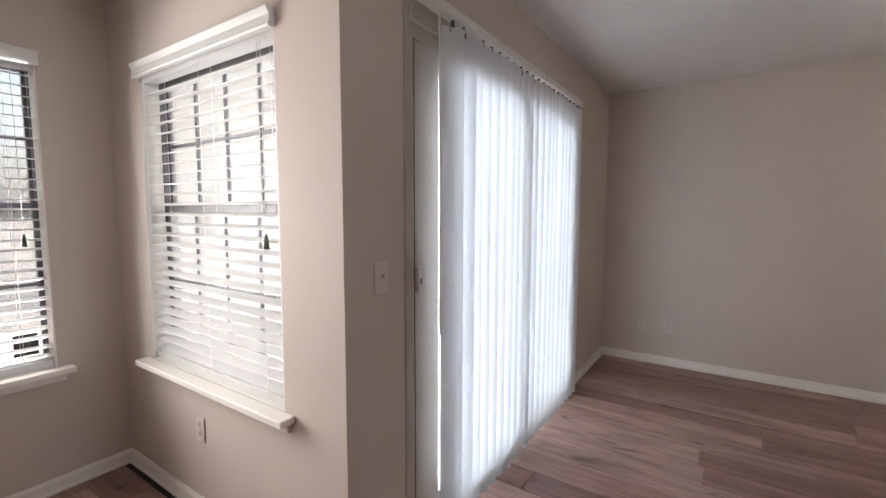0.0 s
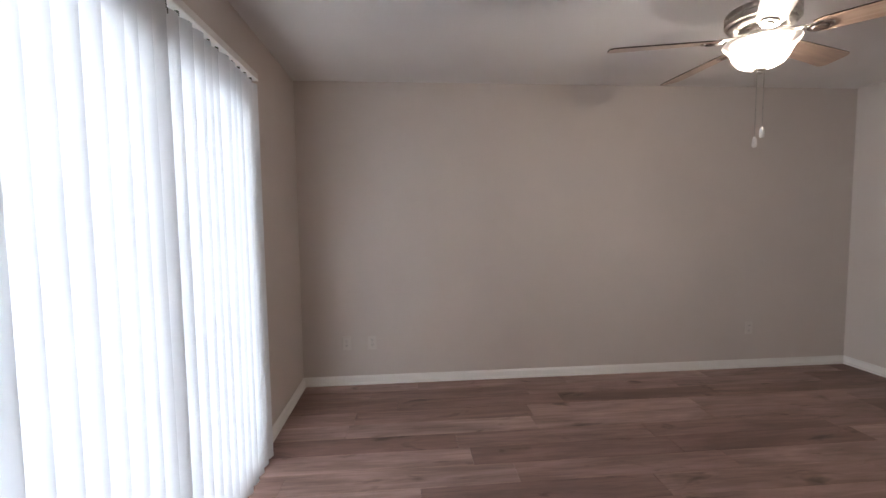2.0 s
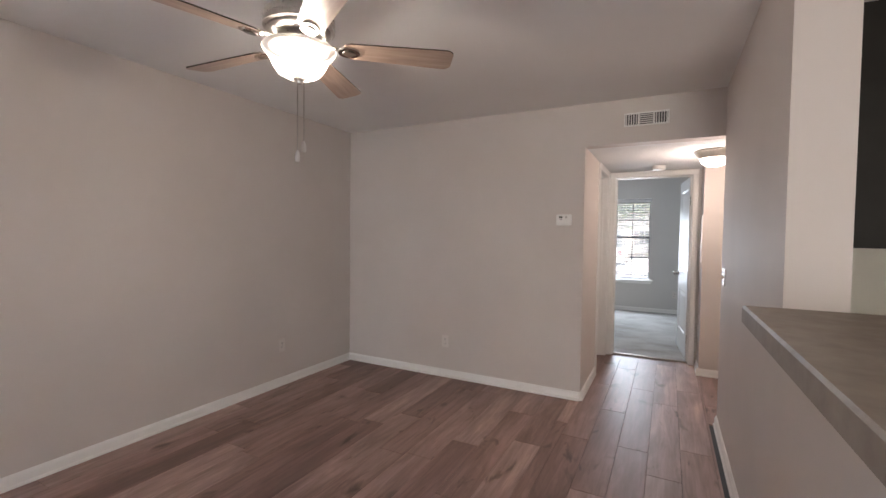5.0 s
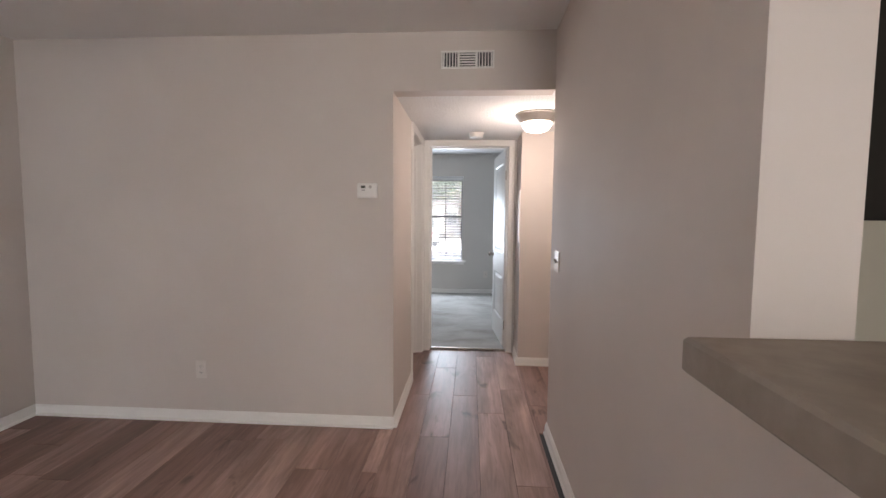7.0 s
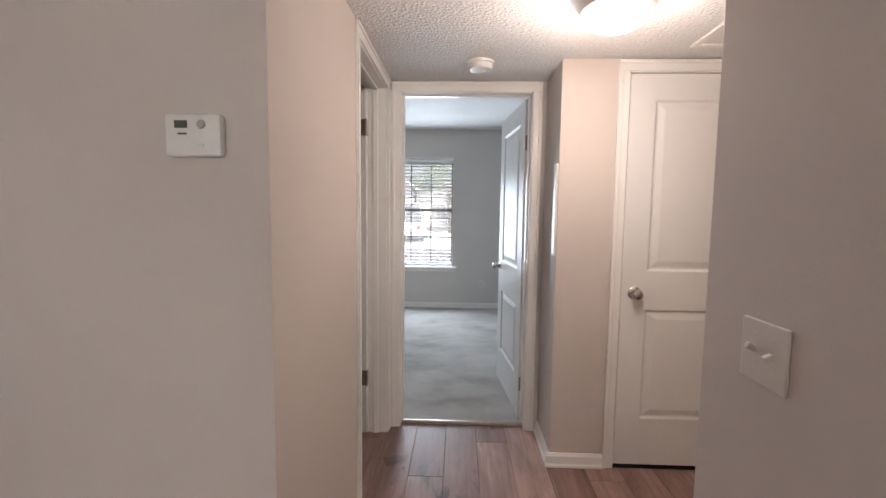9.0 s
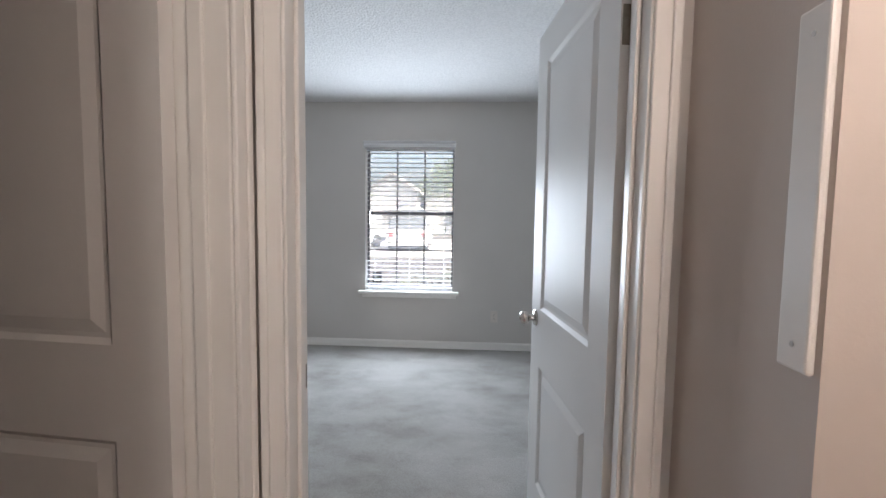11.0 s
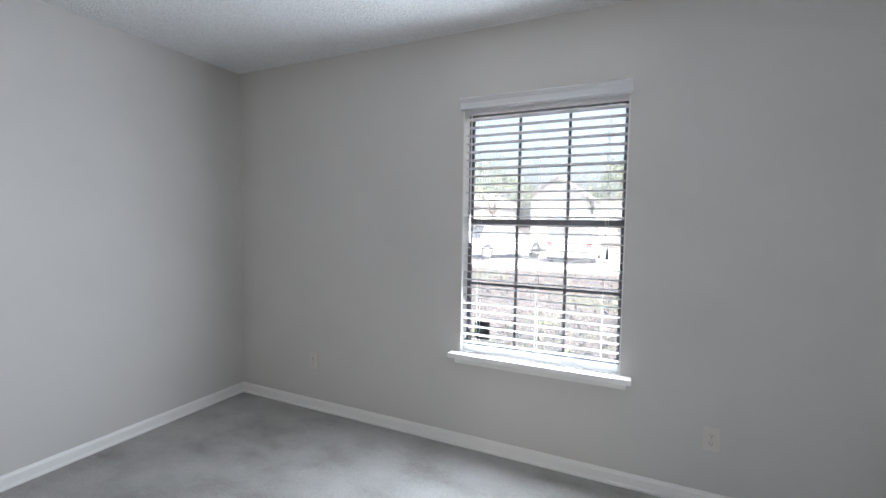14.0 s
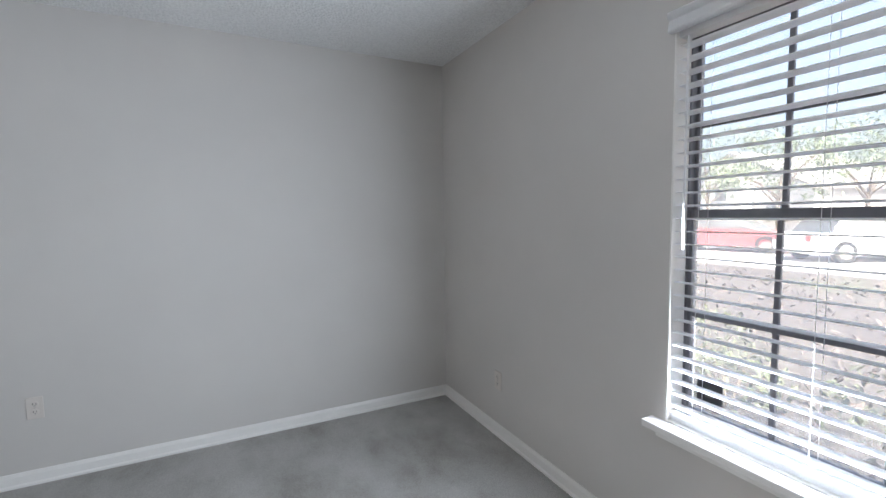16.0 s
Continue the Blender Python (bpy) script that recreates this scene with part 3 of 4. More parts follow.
# ---- patio door and vertical blind ----
def sliding_door():
    d = thing("door_1", pose(1.13, 0, 0), "beige-framed sliding glass patio door", "patio door", kind="structure")
    w, h = 1.835, 2.045
    bm = bmesh.new()
    for b in ((0, 0.05, 0, h), (w - 0.035, w, 0, h), (0.05, w - 0.035, h - 0.05, h), (0.05, w - 0.035, 0, 0.03)):
        box(bm, b[0], b[1], -0.13, -0.002, b[2], b[3], 0.003)
    part("door_frame", bm, M_FRAMEW, d)
    for nm, x0, x1, y0 in (("fixed_panel", 0.05, 0.95, -0.115), ("sliding_panel", 0.88, 1.792, -0.062)):
        bm = bmesh.new()
        st_w = 0.075 if nm == "fixed_panel" else 0.185
        box(bm, x0, x0 + 0.075, y0, y0 + 0.04, 0.03, h - 0.05, 0.004)
        box(bm, x1 - st_w, x1, y0, y0 + 0.04, 0.03, h - 0.05, 0.004)
        box(bm, x0 + 0.075, x1 - st_w, y0, y0 + 0.04, 0.03, 0.13, 0.004)
        box(bm, x0 + 0.075, x1 - st_w, y0, y0 + 0.04, h - 0.13, h - 0.05, 0.004)
        p = part(nm, bm, M_FRAMEW, d)
        g = part("pane", box(bmesh.new(), x0 + 0.075, x1 - st_w, y0 + 0.017, y0 + 0.022, 0.13, h - 0.13), M_GLASS, p, "clear glass")
        g.visible_shadow = False
    hd = part("door_handle", box(bmesh.new(), 1.760, 1.776, -0.024, 0.004, 1.05, 1.15, 0.005), M_PLATE, d, "white pull handle")
    part("latch", box(bmesh.new(), 1.764, 1.772, 0.003, 0.010, 1.08, 1.10, 0.002), M_BRASS, hd)
    bm = bmesh.new()
    box(bm, w, w + 0.03, 0.0, 0.008, 0, h + 0.05, 0.003)
    box(bm, -0.05, 0, 0.0, 0.012, 0, h + 0.05, 0.003)
    box(bm, 0, w, 0.0, 0.012, h, h + 0.05, 0.003)
    part("casing", bm, M_FRAMEW, d)
    part("weatherstrip", box(bmesh.new(), 1.785, 1.8002, -0.030, -0.010, 0.03, h - 0.05), M_DARK, d, "dark gap seal beside the sliding panel")


sliding_door()


def vertical_blind():
    vb = thing("vertical_blind", pose(0, 0.062, 0), "white translucent vertical blind drawn across the patio door", "window blind")
    part("head_rail", box(bmesh.new(), 1.10, 2.985, -0.022, 0.024, 2.092, 2.128, 0.004), M_PLATE, vb)
    bm = bmesh.new()
    half, n = 0.050, 6
    cols = []
    for i in range(n + 1):
        u = -half + 2 * half * i / n
        bow = 0.009 * (1 - (u / half) ** 2)
        cols.append([(u, bow), (u, bow - 0.0012)])
    z0, z1 = 0.035, 2.070
    ring = [c[0] for c in cols] + [c[1] for c in cols[::-1]]
    a = [bm.verts.new((x, y, z0)) for x, y in ring]
    b = [bm.verts.new((x, y, z1)) for x, y in ring]
    for i in range(len(ring)):
        j = (i + 1) % len(ring)
        bm.faces.new((a[i], a[j], b[j], b[i]))
    for i in range(n):
        k = len(ring) - 1 - i
        bm.faces.new((a[i], a[i + 1], a[k - 1], a[k]))
        bm.faces.new((b[i + 1], b[i], b[k], b[k - 1]))
    me = finish(bm, "vane", True)
    me.materials.append(M_VANE.m)
    bm = bmesh.new()
    box(bm, -0.006, 0.006, -0.006, 0.006, 2.066, 2.094, 0.002)
    box(bm, -0.012, 0.012, -0.002, 0.002, 2.050, 2.070)
    stem = finish(bm, "carrier")
    stem.materials.append(M_LCD.m)
    rng = random.Random(5)
    count = 21
    for i in range(count):
        x = 1.155 + 0.0805 * i
        turn = -33 + rng.uniform(-2, 2)
        if i == count - 2:
            turn = -58
        v = new("vane", me)
        v.parent = vb
        v.matrix_basis = pose(x, 0, 0, rng.uniform(-0.25, 0.25), rng.uniform(-0.15, 0.15), turn)
        c = new("carrier", stem)
        c.parent = vb
        c.matrix_basis = pose(x, 0, 0, 0, 0, turn)
    part("wand", tube(bmesh.new(), [(2.90, 0.03, 2.09), (2.90, 0.036, 1.5), (2.902, 0.036, 0.9)], 0.004, 8), M_PLATE, vb)


vertical_blind()


# ---- doors ----
def panel_rings(bm, x0, x1, z0, z1, y, side):
    """The moulded panel of a door face: groove, slope and raised field."""
    steps = [(0.0, 0.0), (0.012, 0.009), (0.022, 0.009), (0.050, 0.002), (0.052, 0.002)]
    rings = []
    for ins, dep in steps:
        yy = y - side * dep
        rings.append([bm.verts.new(p) for p in ((x0 + ins, yy, z0 + ins), (x1 - ins, yy, z0 + ins), (x1 - ins, yy, z1 - ins), (x0 + ins, yy, z1 - ins))])
    for a, b in zip(rings, rings[1:]):
        for i in range(4):
            bm.faces.new((a[i], a[(i + 1) % 4], b[(i + 1) % 4], b[i]))
    bm.faces.new(rings[-1])


def panel_door(name, m, w, h, label, hinge_zs=(0.2, 1.75), knob_z=0.92, hinge_side=-1, rail=(0.83, 1.03)):
    """Local: hinge edge at x = 0, leaf towards +x, thickness in y from 0 to -0.035, z up."""
    d = thing(name, m, label, "door", kind="structure")
    y0, y1 = -0.035, 0.0
    s = 0.125
    upper, lower = (rail[1], h - 0.125), (0.25, rail[0])
    bm = bmesh.new()
    box(bm, 0, s, y0, y1, 0, h)
    box(bm, w - s, w, y0, y1, 0, h)
    box(bm, s, w - s, y0, y1, 0, lower[0])
    box(bm, s, w - s, y0, y1, lower[1], upper[0])
    box(bm, s, w - s, y0, y1, upper[1], h)
    leaf = part("leaf", bm, M_DOOR, d)
    for lo, hi in (upper, lower):
        bm = bmesh.new()
        panel_rings(bm, s, w - s, lo, hi, y1, 1)
        panel_rings(bm, s, w - s, lo, hi, y0, -1)
        part("panel", bm, M_DOOR, leaf)
    for side in (1, -1):
        y = y1 if side > 0 else y0
        at = pose(w - 0.065, y, knob_z, -90 * side)
        kn = part("knob", lathe(bmesh.new(), [(0.0, 0), (0.032, 0), (0.033, 0.003), (0.028, 0.008), (0.014, 0.011), (0.011, 0.022), (0.016, 0.030), (0.026, 0.038),
                                              (0.0275, 0.048), (0.024, 0.058), (0.014, 0.063), (0, 0.064)], 28, at), M_CHROME, d, "polished nickel round knob", True)
        part("lock_button", lathe(bmesh.new(), [(0.005, 0.063), (0.005, 0.067), (0, 0.067)], 12, at), M_CHROME, kn)
    for z in hinge_zs:
        hg = bmesh.new()
        box(hg, -0.0015, 0.028, y1 - 0.001 if hinge_side > 0 else y0 - 0.0015, y1 + 0.0015 if hinge_side > 0 else y0 + 0.001, z - 0.045, z + 0.045)
        box(hg, -0.003, -0.0005, y0 + 0.004, y1 - 0.004, z - 0.045, z + 0.045)
        yy = y1 + 0.005 if hinge_side > 0 else y0 - 0.005
        tube(hg, [(-0.003, yy, z - 0.048), (-0.003, yy, z + 0.048)], 0.0055, 10)
        part("hinge", hg, M_BRASS, d, "aged metal butt hinge")
    return d


def casing(name, axis, a0, a1, z1, face, out, label, depth, material=M_TRIM, both=True, z0=0.0):
    """Jambs, stops and moulded casing of a doorway along an axis; face is the wall face, out its outward sign, depth the wall's thickness."""
    c = thing(name, Matrix(), label, "door casing", kind="structure")
    cw = 0.042

    def put(nm, a, b, p, q, zlo, zhi, bv=0.003):
        lo, hi = min(p, q), max(p, q)
        bm = bmesh.new()
        if axis == 'x':
            box(bm, a, b, lo, hi, zlo, zhi, bv)
        else:
            box(bm, lo, hi, a, b, zlo, zhi, bv)
        part(nm, bm, material, c)
    back = face - out * depth
    for f, o in ((face, out), (back, -out)) if both else ((face, out),):
        for nm, a, b, zlo, zhi in (("side_casing", a0 - cw, a0 + 0.011, z0, z1 - 0.011), ("side_casing", a1 - 0.011, a1 + cw, z0, z1 - 0.011),
                                   ("head_casing", a0 - cw, a1 + cw, z1 - 0.011, z1 + cw)):
            put(nm, a, b, f, f + o * 0.011, zlo, zhi)
            if nm == "side_casing":
                e = a if a < a0 else b
                i = e + (0.020 if a < a0 else -0.020)
                put("back_band", min(e, i), max(e, i), f + o * 0.011, f + o * 0.018, zlo, zhi, 0.004)
        put("back_band", a0 - cw, a1 + cw, f + o * 0.011, f + o * 0.018, z1 + cw - 0.018, z1 + cw, 0.004)
    e = out * 0.001
    put("jamb", a0, a0 + 0.016, face - e, back + e, z0, z1)
    put("jamb", a1 - 0.016, a1, face - e, back + e, z0, z1)
    put("jamb", a0 + 0.016, a1 - 0.016, face - e, back + e, z1 - 0.016, z1)
    s0, s1 = face - out * depth * 0.40, face - out * depth * 0.66
    put("stop", a0 + 0.016, a0 + 0.027, s0, s1, z0, z1 - 0.016)
    put("stop", a1 - 0.027, a1 - 0.016, s0, s1, z0, z1 - 0.016)
    put("stop", a0 + 0.027, a1 - 0.027, s0, s1, z1 - 0.027, z1 - 0.016)
    return c


casing("door_frame_1", 'x', BD[0], BD[1], BD[3], YB, -1, "white moulded casing round the bedroom doorway", T)
casing("door_frame_2", 'y', HD[0], HD[1], HD[3], XH, 1, "white moulded casing round the bathroom doorway", T)
casing("door_frame_3", 'x', CD[0], CD[1], CD[3], YJ, -1, "white moulded casing round the hall closet door", T, both=False)
casing("door_frame_4", 'y', BC[0], BC[1], BC[3], XB, -1, "white casing round the bedroom closet opening", T, both=False, z0=0.01)

panel_door("door_2", pose(BD[1] - 0.035, YB + T + 0.004, 0.022, 0, 0, 95.6), 0.738, 2.0, "white two-panel bedroom door standing open", (0.22, 1.74), 0.90, -1, (0.72, 0.945))
panel_door("door_3", pose(CD[1] - 0.019, YJ + 0.006, 0.018, 0, 0, 180), 0.604, 2.004, "white two-panel hall closet door, closed", (0.25, 1.7), 0.917, 1)
panel_door("door_4", pose(XH - T + 0.008, HD[1] - 0.057, 0.018, 0, 0, 175), 0.66, 1.99, "white two-panel bathroom door standing open", (0.335, 1.785), 0.9, 1)

bm2 = bmesh.new()
box(bm2, BD[0] + 0.0155, BD[0] + 0.0185, YB + 0.080, YB + 0.110, 0.885, 0.945, 0.001)
sp = solid("strike_plate", bm2, M_BRASS, "metal strike plate on the bedroom door jamb", "strike plate")
bm = bmesh.new()
extrude_profile(bm, [(-0.02, 0), (0.02, 0), (0.016, 0.008), (0.006, 0.014), (-0.006, 0.014), (-0.016, 0.008)], (BD[0] + 0.016, YB + 0.055, 0.004), (BD[1] - 0.016, YB + 0.055, 0.004), (0, 1, 0))
solid("threshold", bm, M_BRASS, "metal strip between plank floor and carpet", "threshold", "structure")


# ---- plates, thermostat, vent, detector ----
def outlet(m, label):
    o = thing("wall_outlet", m, label, "outlet", "wall outlets")
    part("plate", box(bmesh.new(), -0.035, 0.035, -0.006, 0, -0.0575, 0.0575, 0.003), M_OUTLET, o)
    for z in (-0.020, 0.020):
        f = part("receptacle", lathe(bmesh.new(), [(0, 0.002), (0.0155, 0.002), (0.0168, 0), (0, 0)], 20, pose(0, -0.006, z, 90)), M_OUTLET, o)
        bm = bmesh.new()
        box(bm, -0.0075, -0.0050, -0.0086, -0.0080, z - 0.002, z + 0.007)
        box(bm, 0.0050, 0.0075, -0.0086, -0.0080, z - 0.002, z + 0.006)
        box(bm, -0.002, 0.002, -0.0086, -0.0080, z - 0.010, z - 0.006)
        part("slot", bm, M_DARK, f)
    part("screw", lathe(bmesh.new(), [(0, 0.001), (0.003, 0.0008), (0.003, 0), (0, 0)], 10, pose(0, -0.006, 0, 90)), M_NICKEL, o)
    return o


o1 = outlet(pose(0, 0.56, 0.345, 0, 0, 90), "white duplex outlet low on the greige wall")
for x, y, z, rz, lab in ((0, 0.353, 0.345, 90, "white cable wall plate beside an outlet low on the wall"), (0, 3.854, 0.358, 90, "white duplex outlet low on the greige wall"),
                         (1.165, YL, 0.343, 0, "white duplex outlet below the thermostat wall"), (XN, -0.92, 0.397, 90, "white duplex outlet below the nook window"),
                         (0.748, YW, 0.354, 0, "white duplex outlet in the bedroom"), (3.162, YW, 0.342, 0, "white duplex outlet in the bedroom"),
                         (XC, 7.388, 0.407, 90, "white duplex outlet in the bedroom")):
    c = copy_thing(o1, pose(x, y, z, 0, 0, rz))
    c["label"] = lab


def switch_plate(m, gangs, label):
    s = thing("light_switch", m, label, "switch")
    w = 0.035 + 0.023 * (gangs - 1)
    part("plate", box(bmesh.new(), -w, w, -0.006, 0, -0.0575, 0.0575, 0.003), M_OUTLET, s)
    for g in range(gangs):
        x = (g - (gangs - 1) / 2) * 0.046
        bm = bmesh.new()
        box(bm, -0.005, 0.005, -0.016, 0.0, -0.006, 0.006, 0.0015)
        part("toggle", bm, M_OUTLET, s, at=pose(x, -0.005, 0.003, 25 if g % 2 else -25))
        for z in (-0.030, 0.030):
            part("screw", lathe(bmesh.new(), [(0, 0.001), (0.003, 0.0008), (0.003, 0), (0, 0)], 10, pose(x, -0.006, z, 90)), M_OUTLET, s)


switch_plate(pose(3.122, 0, 1.133, 0, 0, 180), 1, "white single light switch beside the patio door")
switch_plate(pose(XR, 4.596, 1.095, 0, 0, -90), 2, "white double light switch near the hall opening")


def thermostat():
    t = thing("thermostat", pose(2.264, YL, 1.496), "white rectangular wall thermostat with a small display", "thermostat")
    part("body", box(bmesh.new(), -0.063, 0.063, -0.026, 0, -0.046, 0.046, 0.010), M_PLATE, t, smooth=True)
    part("display", box(bmesh.new(), -0.038, -0.010, -0.0272, -0.0255, 0.014, 0.030), M_LCD, t, "dark grey display")
    part("button", lathe(bmesh.new(), [(0, 0.003), (0.008, 0.003), (0.010, 0), (0, 0)], 20, pose(0.020, -0.0255, 0.022, 90)), M_NICKEL, t)
    part("rocker", box(bmesh.new(), 0.008, 0.026, -0.028, -0.0255, -0.026, -0.020, 0.001), M_PLATE, t)
    part("print_bar", box(bmesh.new(), -0.032, -0.012, -0.0266, -0.0255, 0.000, 0.004), M_LCD, t)


thermostat()


def register():
    v = thing("air_vent", pose(2.865, YL, 2.268), "white metal air register with three louvre banks above the hall opening", "vent")
    bm = bmesh.new()
    W, Hh = 0.158, 0.052
    for b in ((-W, W, Hh - 0.012, Hh), (-W, W, -Hh, -Hh + 0.012), (-W, -W + 0.012, -Hh + 0.012, Hh - 0.012), (W - 0.012, W, -Hh + 0.012, Hh - 0.012),
              (-0.060, -0.046, -Hh + 0.012, Hh - 0.012), (0.046, 0.060, -Hh + 0.012, Hh - 0.012)):
        box(bm, b[0], b[1], -0.008, 0, b[2], b[3], 0.002)
    part("frame", bm, M_PLATE, v)
    # dark sheet in place of the shaded duct; the wall behind is solid
    part("duct_shade", box(bmesh.new(), -W + 0.012, W - 0.012, -0.0022, -0.0005, -Hh + 0.012, Hh - 0.012), M_DARK, v)
    for k in range(5):
        part("slat", box(bmesh.new(), -0.046, 0.046, -0.001, 0.001, -0.0042, 0.0042), M_PLATE, v, at=pose(0, -0.007, -0.030 + 0.015 * k, 40))
    for sx in (-1, 1):
        for k in range(5):
            x = sx * (0.070 + 0.0175 * k)
            part("slat", box(bmesh.new(), -0.0045, 0.0045, -0.001, 0.001, -0.040, 0.040), M_PLATE, v, at=pose(x, -0.007, 0, 0, 0, 40 * sx))


register()


def smoke_alarm():
    s = thing("smoke_alarm", pose(2.936, 6.095, HH), "white round smoke alarm on the hall ceiling", "smoke alarm")
    part("base", lathe(bmesh.new(), [(0, 0), (0.068, 0), (0.068, -0.012), (0.064, -0.014), (0, -0.014)], 36), M_PLATE, s, smooth=True)
    part("cover", lathe(bmesh.new(), [(0.062, -0.014), (0.062, -0.030), (0.055, -0.040), (0.030, -0.043), (0, -0.043)], 36), M_PLATE, s, smooth=True)
    part("test_button", lathe(bmesh.new(), [(0.012, -0.043), (0.012, -0.046), (0, -0.046)], 16, pose(0.02, 0.01, 0)), M_PLATE, s)


smoke_alarm()


def ceiling_light():
    c = thing("ceiling_light", pose(3.366, 5.395, HH), "lit frosted dome ceiling light with a brushed nickel ring", "ceiling light")
    part("ring", lathe(bmesh.new(), [(0, 0), (0.150, 0), (0.158, -0.006), (0.158, -0.013), (0.148, -0.020), (0.145, -0.030), (0.134, -0.038), (0.131, -0.048), (0.122, -0.056), (0.119, -0.066), (0.110, -0.069), (0.106, -0.066), (0.106, -0.004), (0, -0.004)], 48),
         M_RING, c, "brushed nickel stepped ring", True)
    part("dome", lathe(bmesh.new(), [(0.109, -0.064), (0.105, -0.082), (0.092, -0.102), (0.068, -0.120), (0.034, -0.130), (0, -0.133)], 40), M_DOME, c, "glowing frosted glass", True)


ceiling_light()
bm = bmesh.new()
for b in ((3.86, 4.50, 5.22, 5.25), (3.86, 4.50, 5.85, 5.88), (3.86, 3.89, 5.25, 5.85), (4.47, 4.50, 5.25, 5.85)):
    box(bm, b[0], b[1], b[2], b[3], HH - 0.012, HH, 0.003)
hatch = solid("attic_hatch", bm, M_TRIM, "white trimmed attic hatch in the hall ceiling", "hatch", "structure")
part("hatch_panel", box(bmesh.new(), 3.89, 4.47, 5.25, 5.85, HH - 0.004, HH), M_CEIL, hatch)

# narrow white upright strip at the hall corner, with two small round heads
pn = thing("wall_plate", pose(3.337, 6.058, 1.352), "narrow white vertical strip on the hall wall corner", "wall plate")
part("cover", box(bmesh.new(), -0.012, 0, 0.0, 0.055, -0.235, 0.235, 0.004), M_PLATE, pn)
for zz in (-0.2, 0.2):
    part("screw", lathe(bmesh.new(), [(0, 0.001), (0.004, 0.0008), (0.004, 0), (0, 0)], 10, pose(-0.012, 0.027, zz, 0, -90)), M_NICKEL, pn)


# ---- ceiling fan ----
def ceiling_fan():
    f = thing("ceiling_fan", pose(1.629, 2.479, H), "brushed nickel ceiling fan with five wooden blades and a lit bowl", "ceiling fan")
    part("canopy", lathe(bmesh.new(), [(0, 0), (0.066, 0), (0.067, -0.012), (0.060, -0.045), (0.045, -0.068), (0.030, -0.074), (0, -0.074)], 36), M_NICKEL, f, smooth=True)
    part("downrod", lathe(bmesh.new(), [(0.0125, -0.07), (0.0125, -0.128), (0.024, -0.130), (0.028, -0.152), (0, -0.152)], 20), M_NICKEL, f, smooth=True)
    part("motor", lathe(bmesh.new(), [(0, -0.150), (0.060, -0.151), (0.128, -0.154), (0.142, -0.160), (0.146, -0.168), (0.146, -0.186), (0.142, -0.189), (0.146, -0.192), (0.146, -0.214), (0.132, -0.220), (0.134, -0.230),
                                      (0.118, -0.246), (0.082, -0.254), (0, -0.254)], 48), M_NICKEL, f, "brushed nickel drum motor housing", True)
    # housing, its lower flange widened to keep the bulb's light off the motor
    part("switch_housing", lathe(bmesh.new(), [(0, -0.25), (0.060, -0.252), (0.062, -0.262), (0.048, -0.272), (0.046, -0.280), (0.060, -0.284), (0.116, -0.287), (0.122, -0.293), (0.120, -0.297), (0, -0.297)], 36), M_CHROME, f, smooth=True)
    bowl = bmesh.new()
    lathe(bowl, [(0.148, -0.292), (0.151, -0.298), (0.146, -0.311), (0.130, -0.328), (0.118, -0.347), (0.108, -0.370), (0.088, -0.396), (0.055, -0.412), (0.020, -0.418), (0.010, -0.418)], 48)
    part("bowl", bowl, M_BOWL, f, "glowing alabaster glass bowl with a flared rim", True)
    part("finial", lathe(bmesh.new(), [(0, -0.412), (0.026, -0.416), (0.028, -0.422), (0.014, -0.428), (0.011, -0.437), (0, -0.441)], 24), M_NICKEL, f, smooth=True)
    for k in range(5):
        a = 38.5 + 72 * k
        at = pose(0, 0, -0.290, 0, 0, a)
        iron = bmesh.new()
        box(iron, 0.075, 0.175, -0.014, 0.014, 0.010, 0.018, 0.003)
        lathe(iron, [(0, 0.006), (0.034, 0.006), (0.036, 0.002), (0.034, -0.003), (0, -0.003)], 24, Matrix.Translation((0.205, 0, 0.0)) @ Matrix.Diagonal((1.35, 1, 1, 1)) @ pose(0, 0, 0, -12))
        ir = part("blade_iron", iron, M_CHROME, f, "polished nickel blade bracket", at=at)
        part("medallion", lathe(bmesh.new(), [(0, -0.008), (0.018, -0.008), (0.022, -0.003), (0, -0.003)], 20, Matrix.Translation((0.205, 0, 0)) @ Matrix.Diagonal((1.4, 1, 1, 1)) @ pose(0, 0, 0, -12)), M_EDGE, ir)
        outline = []
        r0, r1, w0, w1 = 0.185, 0.660, 0.052, 0.068
        outline += [(r0, -w0 * 0.7), (r0 + 0.03, -w0)]
        for i in range(7):
            b = -90 + 15 * i
            outline.append((r1 - 0.035 + 0.035 * math.cos(radians(b)), -w1 + 0.035 + 0.035 * math.sin(radians(b))))
        outline += [(x, -y) for x, y in outline[::-1]]
        bm = bmesh.new()
        lo = [bm.verts.new((x, y, -0.0030)) for x, y in outline]
        hi = [bm.verts.new((x, y, 0.0030)) for x, y in outline]
        bm.faces.new(lo[::-1])
        bm.faces.new(hi)
        side = []
        for i in range(len(lo)):
            side.append(bm.faces.new((lo[i], lo[(i + 1) % len(lo)], hi[(i + 1) % len(lo)], hi[i])))
        for s in side:
            s.material_index = 1
        bl = part("blade", bm, M_BLADE, f, "light wood blade with a dark edge", at=at @ pose(0, 0, 0.007, -12))
        bl.data.materials.append(M_EDGE.m)
    for dx, dy, zb in ((0.030, -0.040, -0.757), (0.038, -0.012, -0.714)):
        ch = part("pull_chain", tube(bmesh.new(), [(dx, dy, -0.41), (dx, dy, zb + 0.03)], 0.0019, 6), M_NICKEL, f)
